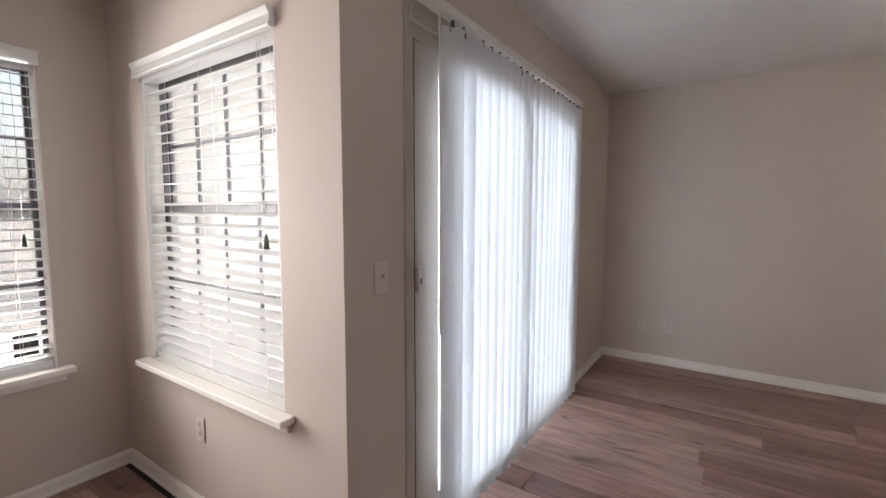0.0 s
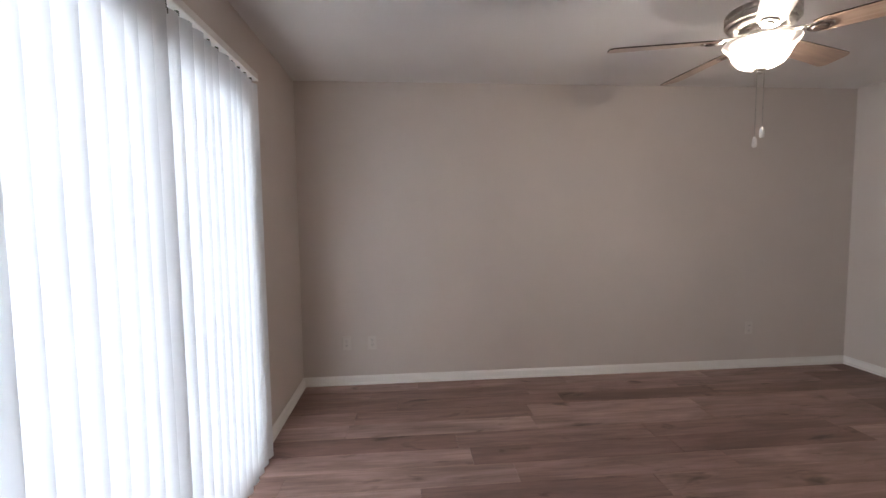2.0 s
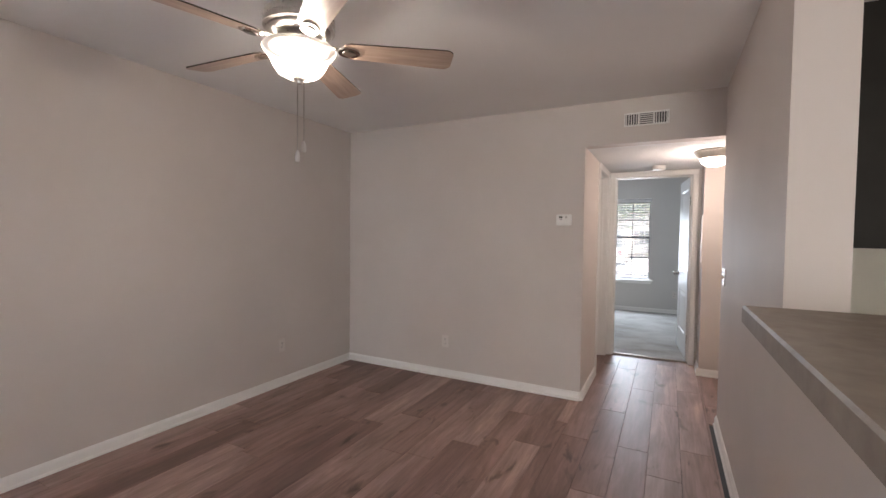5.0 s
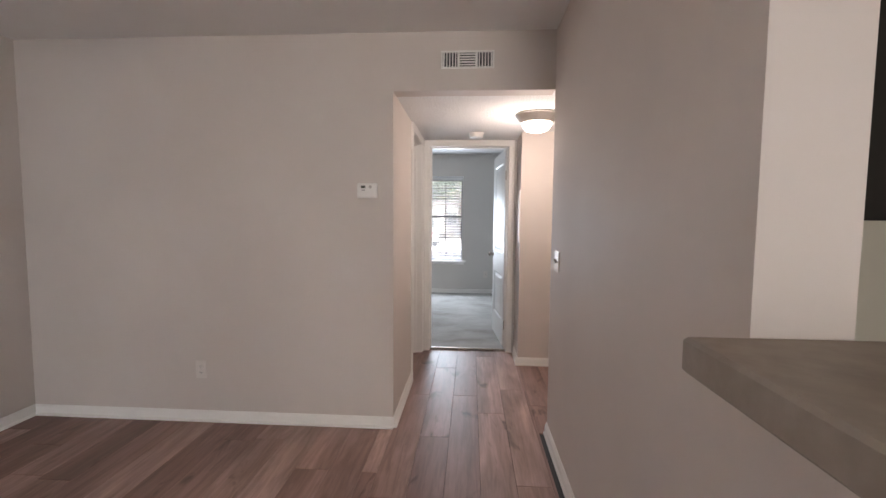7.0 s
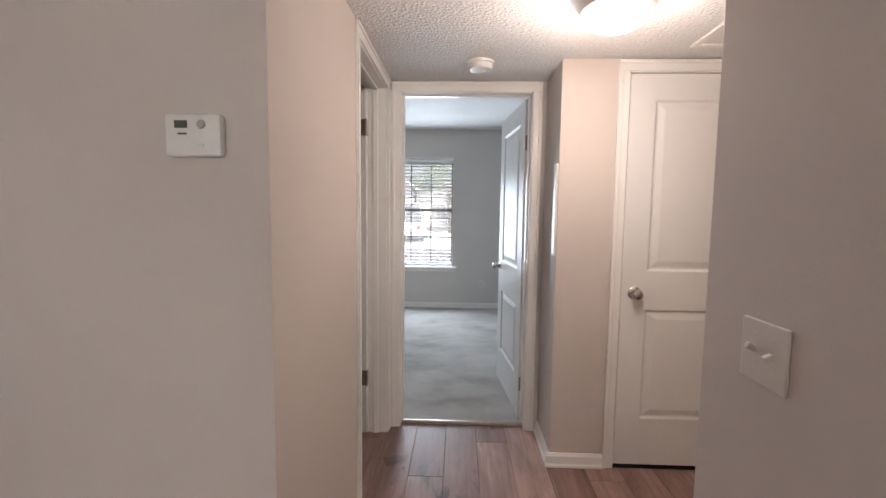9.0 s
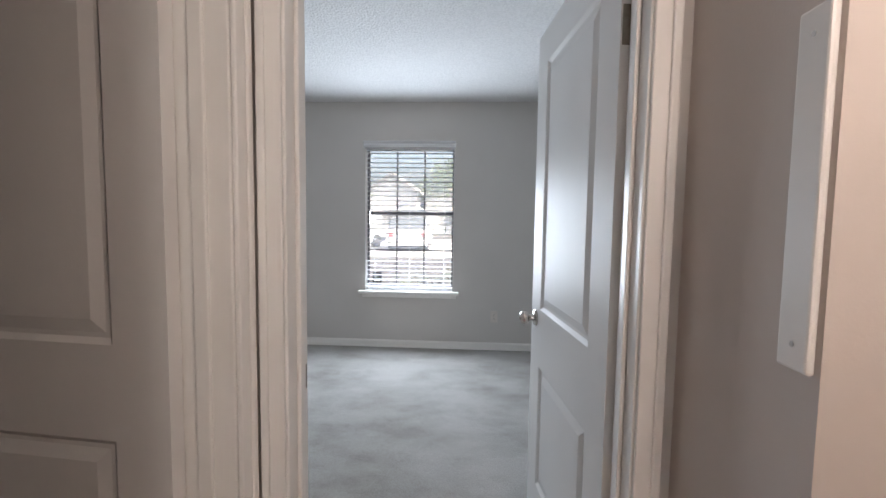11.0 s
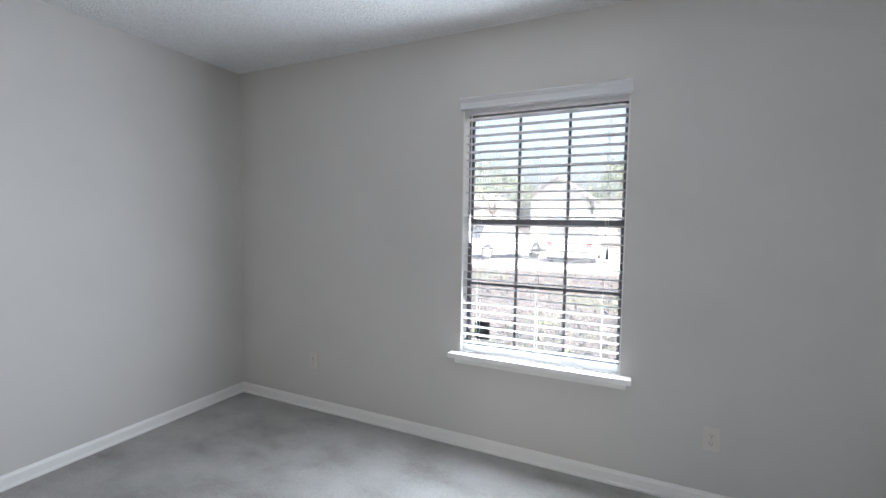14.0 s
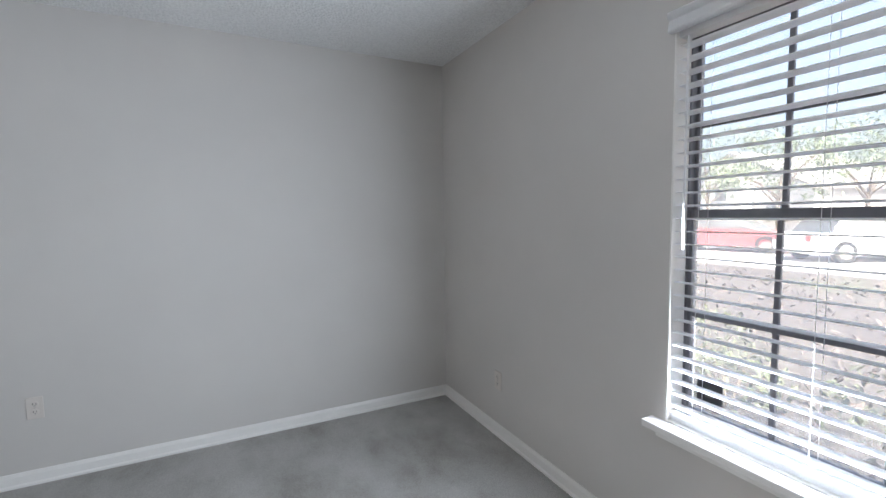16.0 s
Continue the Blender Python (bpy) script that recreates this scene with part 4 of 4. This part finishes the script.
        part("pull", lathe(bmesh.new(), [(0, 0.03), (0.004, 0.028), (0.009, 0.016), (0.0105, -0.008), (0.0075, -0.017), (0, -0.018)], 14, pose(dx, dy, zb)), M_PLATE, ch, "white plastic pull", True)


ceiling_fan()


# ---- kitchen side seen over the bar ----
def bar_top():
    bm = bmesh.new()
    x0, x1, y0, y1, r = 3.270, 3.66, 1.56, 2.918, 0.16
    pts = [(x1, y1), (x0, y1)]
    pts += [(x0 + r - r * math.cos(radians(b)), y0 + r - r * math.sin(radians(b))) for b in range(0, 91, 15)]
    pts += [(x1 - r + r * math.sin(radians(b)), y0 + r - r * math.cos(radians(b))) for b in range(0, 91, 15)]
    rings = []
    for z, ins in ((1.068, 0.004), (1.073, 0.0), (1.124, 0.0), (1.131, 0.006)):
        cx, cy = (x0 + x1) / 2, (y0 + y1) / 2
        rings.append([bm.verts.new((x - ins * (1 if x > cx else -1), y - ins * (1 if y > cy else -1), z)) for x, y in pts])
    for a, b in zip(rings, rings[1:]):
        for i in range(len(pts)):
            j = (i + 1) % len(pts)
            bm.faces.new((a[i], a[j], b[j], b[i]))
    bm.faces.new(rings[0])
    bm.faces.new(rings[-1])
    return solid("bar_top", bm, M_BARTOP, "tan laminate bar top with rounded corners on the half wall", "bar top")


bar_top()


def kitchen():
    u = thing("wall_cabinet", pose(XR + 0.175, 2.962, 1.335), "espresso-dark kitchen wall cabinet on the far side of the wall", "cabinet")
    part("body", box(bmesh.new(), 0, 0.30, 0, 1.20, 0, 0.78, 0.002), M_CAB, u)
    for k in range(3):
        dr = part("door", box(bmesh.new(), 0.301, 0.320, 0.004 + 0.4 * k, 0.396 + 0.4 * k, 0.004, 0.776, 0.004), M_CAB, u)
        part("handle", tube(bmesh.new(), [(0.338, 0.36 + 0.4 * k, 0.06), (0.338, 0.36 + 0.4 * k, 0.18)], 0.005, 8), M_NICKEL, dr)
    b = thing("base_cabinet", pose(XR + 0.175, 2.93, 0), "espresso-dark kitchen base cabinet below the counter", "cabinet")
    part("body", box(bmesh.new(), 0, 0.58, 0, 1.705, 0.1, 0.865, 0.002), M_CAB, b)
    part("toe_kick", box(bmesh.new(), 0, 0.52, 0, 1.705, 0, 0.1), M_DARK, b)
    for k in range(4):
        part("door", box(bmesh.new(), 0.581, 0.600, 0.004 + 0.426 * k, 0.422 + 0.426 * k, 0.11, 0.86, 0.004), M_CAB, b)
    bm = bmesh.new()
    box(bm, XR + 0.175, XR + 0.80, 2.925, 4.64, 0.868, 0.908, 0.006)
    solid("kitchen_counter", bm, M_BARTOP, "tan laminate kitchen counter on the base cabinets", "counter")


kitchen()


# ---- outdoors ----
rng = random.Random(11)
GZ = -0.18
slab("ground", [(-90, 90, -90, 140, GZ - 0.2, GZ)], M_GROUND, "lawn and mulch ground with dry leaves", "ground")
slab("patio", [(-0.3, 3.1, -3.2, -EX, GZ, -0.03)], M_CONC, "pale concrete patio slab outside the sliding door", "patio")
slab("porch_roof", [(-0.3, 3.1, -3.3, -EX - 0.005, 2.50, 2.62)], M_SIDING, "pale painted porch roof over the patio", "porch roof")
slab("wall_porch", [(-0.3, 3.1, -3.32, -3.22, GZ, 2.50)], M_SIDING, "pale sided screen wall of the porch", "wall")
slab("pavement", [(-40, 40, 21.2, 22.6, GZ, GZ + 0.06)], M_CONC, "pale concrete walk along the parking lot", "pavement")
slab("road", [(-40, 40, 22.6, 36.0, GZ, GZ + 0.03)], M_CONC, "sun-bleached concrete parking lot", "road")
slab("path", [(-20, 20, -6.2, -4.6, GZ, GZ + 0.05)], M_CONC, "pale concrete walk beyond the nook window", "pavement")


def leaf_cloud(bm, count, place, size, r):
    """Many small bent leaves at random turns; place(r) gives a point."""
    for _ in range(count):
        p = Vector(place(r))
        q = Euler((r.uniform(-1.2, 1.2), r.uniform(-1.2, 1.2), r.uniform(0, 6.28))).to_matrix()
        s = size * r.uniform(0.6, 1.4)
        pts = [(-s, 0, 0), (0, -s * 0.45, s * 0.12), (s, 0, 0), (0, s * 0.45, s * 0.12)]
        v = [bm.verts.new(p + q @ Vector(a)) for a in pts]
        bm.faces.new((v[0], v[1], v[2]))
        bm.faces.new((v[0], v[2], v[3]))
    return bm


def tree(x, y, height, spread, seed, leaves=2000):
    r = random.Random(seed)
    t = thing("tree", pose(x, y, GZ), "broad leafy tree standing on the lawn", "tree", "trees")
    th = height * 0.34
    bm = bmesh.new()
    k = height / 9
    tube(bm, [(0, 0, -0.1), (0.05, 0.03, th * 0.4), (-0.06, 0.08, th), (0.05, 0.1, th * 1.7)], [0.24 * k, 0.18 * k, 0.15 * k, 0.07 * k], 10)
    tips = []
    for i in range(7):
        a = 6.28 * i / 7 + r.uniform(-0.3, 0.3)
        d = spread * r.uniform(0.5, 0.85)
        z1 = th + (height - th) * r.uniform(0.25, 0.8)
        end = (math.cos(a) * d, math.sin(a) * d, z1)
        tube(bm, [(-0.04, 0.06, th * r.uniform(0.8, 1.2)), (end[0] * 0.45, end[1] * 0.45, th + (z1 - th) * 0.65), end], [0.09 * k, 0.055 * k, 0.02 * k], 7)
        tips.append(end)
    tips.append((0, 0, height * 0.85))
    part("trunk", bm, M_BARK, t)
    clumps = []
    for e in tips:
        for _ in range(5):
            clumps.append((Vector(e) + Vector((r.gauss(0, spread * 0.22), r.gauss(0, spread * 0.22), r.gauss(0, height * 0.07))), spread * r.uniform(0.16, 0.32)))

    def place(rr):
        c, s = rr.choice(clumps)
        v = Vector((rr.gauss(0, 1), rr.gauss(0, 1), rr.gauss(0, 0.7)))
        return c + v.normalized() * s * rr.uniform(0.5, 1.0)
    part("crown", leaf_cloud(bmesh.new(), leaves, place, 0.13 * k + 0.02, r), M_LEAF, t)


for i, (x, y, h, s) in enumerate(((-8.6, 32, 5.6, 3.2), (-14.5, 36, 6.6, 4.0), (-7.4, 38, 6.2, 2.8), (2.2, 33, 5.4, 2.3), (15, 33, 10, 4), (-24, 34, 11, 5),
                                  (-8.5, -9.8, 8, 3.0), (6.8, -11.5, 8, 3.0), (9, -12, 10, 4), (-15, -4.5, 8, 3.0))):
    tree(x, y, h, s, 100 + i)

# low shrubs and leaf litter in the bed outside the bedroom window
bm = leaf_cloud(bmesh.new(), 5200, lambda r: (r.uniform(-9, 12), r.uniform(9.95, 20.5), GZ + 0.02 + abs(r.gauss(0, 0.012))), 0.055, rng)
solid("leaf_litter", bm, M_LITTER, "dry fallen leaves scattered over the planting bed", "leaves", "stuff")


def shrub(x, y, w, h, seed, n):
    r = random.Random(seed)
    s = thing("shrub", pose(x, y, GZ), "low evergreen shrub in the planting bed", "shrub", "shrubs")
    bm = bmesh.new()
    for i in range(6):
        a = r.uniform(0, 6.28)
        tube(bm, [(0, 0, -0.02), (math.cos(a) * w * 0.2, math.sin(a) * w * 0.2, h * 0.4), (math.cos(a) * w * 0.38, math.sin(a) * w * 0.38, h * 0.8)], [0.015, 0.01, 0.004], 5)
    part("stems", bm, M_BARK, s)

    def place(rr):
        v = Vector((rr.gauss(0, 1), rr.gauss(0, 1), rr.gauss(0, 1))).normalized() * rr.uniform(0.6, 1.0)
        return (v.x * w / 2, v.y * w / 2, h * 0.55 + v.z * h * 0.45)
    part("foliage", leaf_cloud(bmesh.new(), n, place, 0.035, r), M_HEDGE, s)


for i in range(16):
    shrub(-6.5 + i * 0.95 + rng.uniform(-0.2, 0.2), 12.2 + rng.uniform(-0.7, 2.2), rng.uniform(0.9, 1.3), rng.uniform(0.45, 0.75), 300 + i, 420)
shrub(2.95, 10.55, 0.55, 0.62, 340, 500)
shrub(1.72, 10.5, 0.5, 0.5, 341, 420)
for i in range(6):
    shrub(4.2 + i * 1.0, -3.9 + rng.uniform(-0.3, 0.3), 0.9, 0.6, 360 + i, 300)


def house(m, w, d, h, label, rise=2.8):
    """A gabled apartment house, gable end to the viewer, with an arched entry and windows."""
    hs = thing("apartment_building", m, label, "building", "apartment buildings")
    bm = bmesh.new()
    box(bm, -w / 2, w / 2, 0, d, 0, h)
    a = [bm.verts.new(p) for p in ((-w / 2, 0, h), (w / 2, 0, h), (0, 0, h + rise))]
    b = [bm.verts.new(p) for p in ((-w / 2, d, h), (w / 2, d, h), (0, d, h + rise))]
    bm.faces.new(a)
    bm.faces.new(b)
    part("wall", bm, M_SIDING, hs, "pale lap siding")
    bm = bmesh.new()
    for sx in (-1, 1):
        e, t = 0.5, 0.16
        sl = rise / (w / 2)
        p = [(0, h + rise), (sx * (w / 2 + e), h - sl * e), (sx * (w / 2 + e), h - sl * e + t), (0, h + rise + t)]
        v0 = [bm.verts.new((x, -e, z)) for x, z in p]
        v1 = [bm.verts.new((x, d + e, z)) for x, z in p]
        for i in range(4):
            bm.faces.new((v0[i], v0[(i + 1) % 4], v1[(i + 1) % 4], v1[i]))
        bm.faces.new(v0)
        bm.faces.new(v1[::-1])
    part("roof", bm, M_ROOF, hs, "grey shingle gable roof")
    for zc in (1.5, 3.3) if w < 6 else (1.5, 4.1):
        for xc in (0.0,) if w < 6 else (-w * 0.3, 0.0, w * 0.3):
            if zc > h - 0.6:
                continue
            wn = part("window", box(bmesh.new(), xc - 0.5, xc + 0.5, -0.05, -0.003, zc - 0.7, zc + 0.7, 0.01), M_TRIM, hs)
            part("pane", box(bmesh.new(), xc - 0.42, xc - 0.03, -0.062, -0.05, zc - 0.62, zc + 0.62), M_TINT, wn)
            part("pane", box(bmesh.new(), xc + 0.03, xc + 0.42, -0.062, -0.05, zc - 0.62, zc + 0.62), M_TINT, wn)
            for sx in (-1, 1):
                part("shutter", box(bmesh.new(), xc + sx * 0.68 - 0.15, xc + sx * 0.68 + 0.15, -0.045, -0.003, zc - 0.7, zc + 0.7, 0.01), M_ROOF, hs)
    if w < 6:
        return
    bm = bmesh.new()
    arch = [(-1.3, 0), (-1.3, 3.2)] + [(-1.3 * math.cos(radians(b)), 3.2 + 1.3 * math.sin(radians(b))) for b in range(15, 180, 15)] + [(1.3, 3.2), (1.3, 0)]
    f0 = [bm.verts.new((x * 1.35, -1.2, z * 1.05)) for x, z in arch]
    f1 = [bm.verts.new((x * 1.35, -0.01, z * 1.05)) for x, z in arch]
    for i in range(len(arch) - 1):
        bm.faces.new((f0[i], f0[i + 1], f1[i + 1], f1[i]))
    bm.faces.new(f0)
    part("porch", bm, M_TRIM, hs, "white arched entry bay")
    part("porch_window", box(bmesh.new(), -0.5, 0.5, -1.26, -1.2, 2.4, 3.7, 0.01), M_TINT, hs)


house(pose(-3.9, 44, GZ, 0, 0, 0), 4.4, 9, 3.8, "pale gabled apartment wing with an arched entry bay", 1.55)
house(pose(4.6, 47, GZ, 0, 0, 0), 12, 9, 3.4, "pale low apartment wing across the lot", 1.5)
house(pose(-17.5, 44, GZ, 0, 0, -14), 12, 9, 3.2, "pale single-storey building with a low gable roof")
house(pose(18, 46, GZ, 0, 0, 10), 12, 9, 5.4, "pale two-storey apartment building across the lot")
house(pose(-19, -5, GZ, 0, 0, -90), 14, 8, 5.4, "pale two-storey building beside the patio lawn")
house(pose(15, -30, GZ, 0, 0, 180), 14, 8, 5.4, "pale two-storey building beyond the lawn")


def car(m, paint, label, tall):
    """A car, nose towards +x: body with a shaped side line, cabin with glass, wheels, lights."""
    c = thing("car", m, label, "car", "parked cars")
    L, W, hb = 4.6, 1.8, 0.95 if tall else 0.85
    top = 1.85 if tall else 1.42

    def loft(bm, secs):
        rows = []
        for x, z0, z1, half, tuck in secs:
            rows.append([bm.verts.new(p) for p in ((x, -half + 0.03, z0), (x, -half, (z0 + z1) / 2), (x, -half + tuck, z1), (x, half - tuck, z1), (x, half, (z0 + z1) / 2), (x, half - 0.03, z0))])
        for a, b in zip(rows, rows[1:]):
            for i in range(6):
                bm.faces.new((a[i], a[(i + 1) % 6], b[(i + 1) % 6], b[i]))
        bm.faces.new(rows[0])
        bm.faces.new(rows[-1][::-1])
        return bm
    body = part("body", loft(bmesh.new(), [(-2.3, 0.4, 0.75, 0.78, 0.06), (-2.2, 0.25, hb, 0.86, 0.06), (-1.0, 0.22, hb + 0.03, 0.9, 0.05), (0.9, 0.22, hb, 0.9, 0.05),
                                           (1.8, 0.24, hb - 0.12, 0.86, 0.08), (2.2, 0.28, hb - 0.22, 0.8, 0.08), (2.3, 0.4, 0.62, 0.7, 0.06)]), paint, c, smooth=True)
    rear = -2.1 if tall else -1.7
    part("cabin", loft(bmesh.new(), [(rear, hb - 0.02, hb + 0.04, 0.82, 0.04), (rear + 0.35, hb - 0.02, top - 0.05, 0.82, 0.16), (-0.4, hb - 0.02, top, 0.83, 0.17), (0.35, hb - 0.02, top - 0.08, 0.82, 0.17), (1.1, hb - 0.03, hb + 0.02, 0.8, 0.05)]), M_TINT, c, "dark tinted windows", True)
    part("roof", loft(bmesh.new(), [(rear + 0.32, top - 0.06, top - 0.02, 0.68, 0.03), (-0.4, top - 0.03, top + 0.03, 0.69, 0.05), (0.36, top - 0.09, top - 0.05, 0.67, 0.03)]), paint, c, smooth=True)
    for sx in (-1.4, 1.4):
        for sy in (-1, 1):
            at = pose(sx, sy * 0.80, 0.32, 90)
            wh = part("wheel", lathe(bmesh.new(), [(0.20, -0.10), (0.31, -0.10), (0.325, -0.07), (0.325, 0.07), (0.31, 0.10), (0.20, 0.10)], 28, at), M_TYRE, c, "black tyre", True)
            part("rim", lathe(bmesh.new(), [(0, -0.085), (0.06, -0.085), (0.19, -0.06), (0.205, -0.102), (0.205, 0.102), (0.19, 0.06), (0.06, 0.085), (0, 0.085)], 20, at), M_NICKEL, wh, smooth=True)
    for sy in (-1, 1):
        part("headlight", box(bmesh.new(), 2.12, 2.29, sy * 0.62 - 0.14, sy * 0.62 + 0.14, 0.56, 0.68, 0.02), M_PLATE, body)
        part("tail_light", box(bmesh.new(), -2.31, -2.18, sy * 0.68 - 0.1, sy * 0.68 + 0.1, 0.62, 0.82, 0.02), M_REDINK, body)


car(pose(-7.3, 26.0, GZ + 0.03, 0, 0, 12), M_RED, "red parked car in the lot", False)
car(pose(-3.0, 25.6, GZ + 0.03, 0, 0, 60), M_WHITECAR, "white parked car in the lot", False)
car(pose(0.2, 26.2, GZ + 0.03, 0, 0, 92), M_WHITECAR, "white parked van in the lot", True)
car(pose(-12.5, 25.4, GZ + 0.03, 0, 0, 90), M_RED, "red parked car in the lot", False)


# ---- plank floor ----
def planks():
    floor = bpy.data.objects["floor"]
    r = random.Random(3)
    w, ln, g = 0.180, 1.22, 0.0012
    meshes = {}

    def mesh(key):
        if key not in meshes:
            wx, ly = key
            bm = bmesh.new()
            e = 0.0015
            lo = [bm.verts.new(p) for p in ((0, 0, -0.006), (wx, 0, -0.006), (wx, ly, -0.006), (0, ly, -0.006))]
            mid = [bm.verts.new(p) for p in ((0, 0, -e), (wx, 0, -e), (wx, ly, -e), (0, ly, -e))]
            hi = [bm.verts.new(p) for p in ((e, e, 0), (wx - e, e, 0), (wx - e, ly - e, 0), (e, ly - e, 0))]
            for a, b in ((lo, mid), (mid, hi)):
                for i in range(4):
                    bm.faces.new((a[i], a[(i + 1) % 4], b[(i + 1) % 4], b[i]))
            bm.faces.new(hi)
            me = finish(bm, "plank")
            me.materials.append(M_PLANK.m)
            meshes[key] = me
        return meshes[key]
    # (x from, x to, y from, y to): living room with hall, then nook and kitchen
    for X0, X1, Y0, Y1 in ((0.0, XH, 0.0, YL), (XH, 3.337, 0.0, YB + 0.05), (3.337, 4.60, YL, YJ), (1.9, XH, YL + T, YB),
                           (3.337, XE, YN, 2.86), (3.56, XE, 2.86, YL - T)):
        x = X0
        while x < X1 - 0.01:
            wx = round(min(w, X1 - x), 4)
            y = Y0 - r.uniform(0, ln)
            while y < Y1:
                a, b = max(y, Y0), min(y + ln, Y1)
                if b - a > 0.01:
                    ob = new("plank", mesh((round(wx - g, 4), round(b - a - g, 4))))
                    ob.parent = floor
                    ob.matrix_basis = pose(x, a, 0)
                y += ln
            x += w


planks()
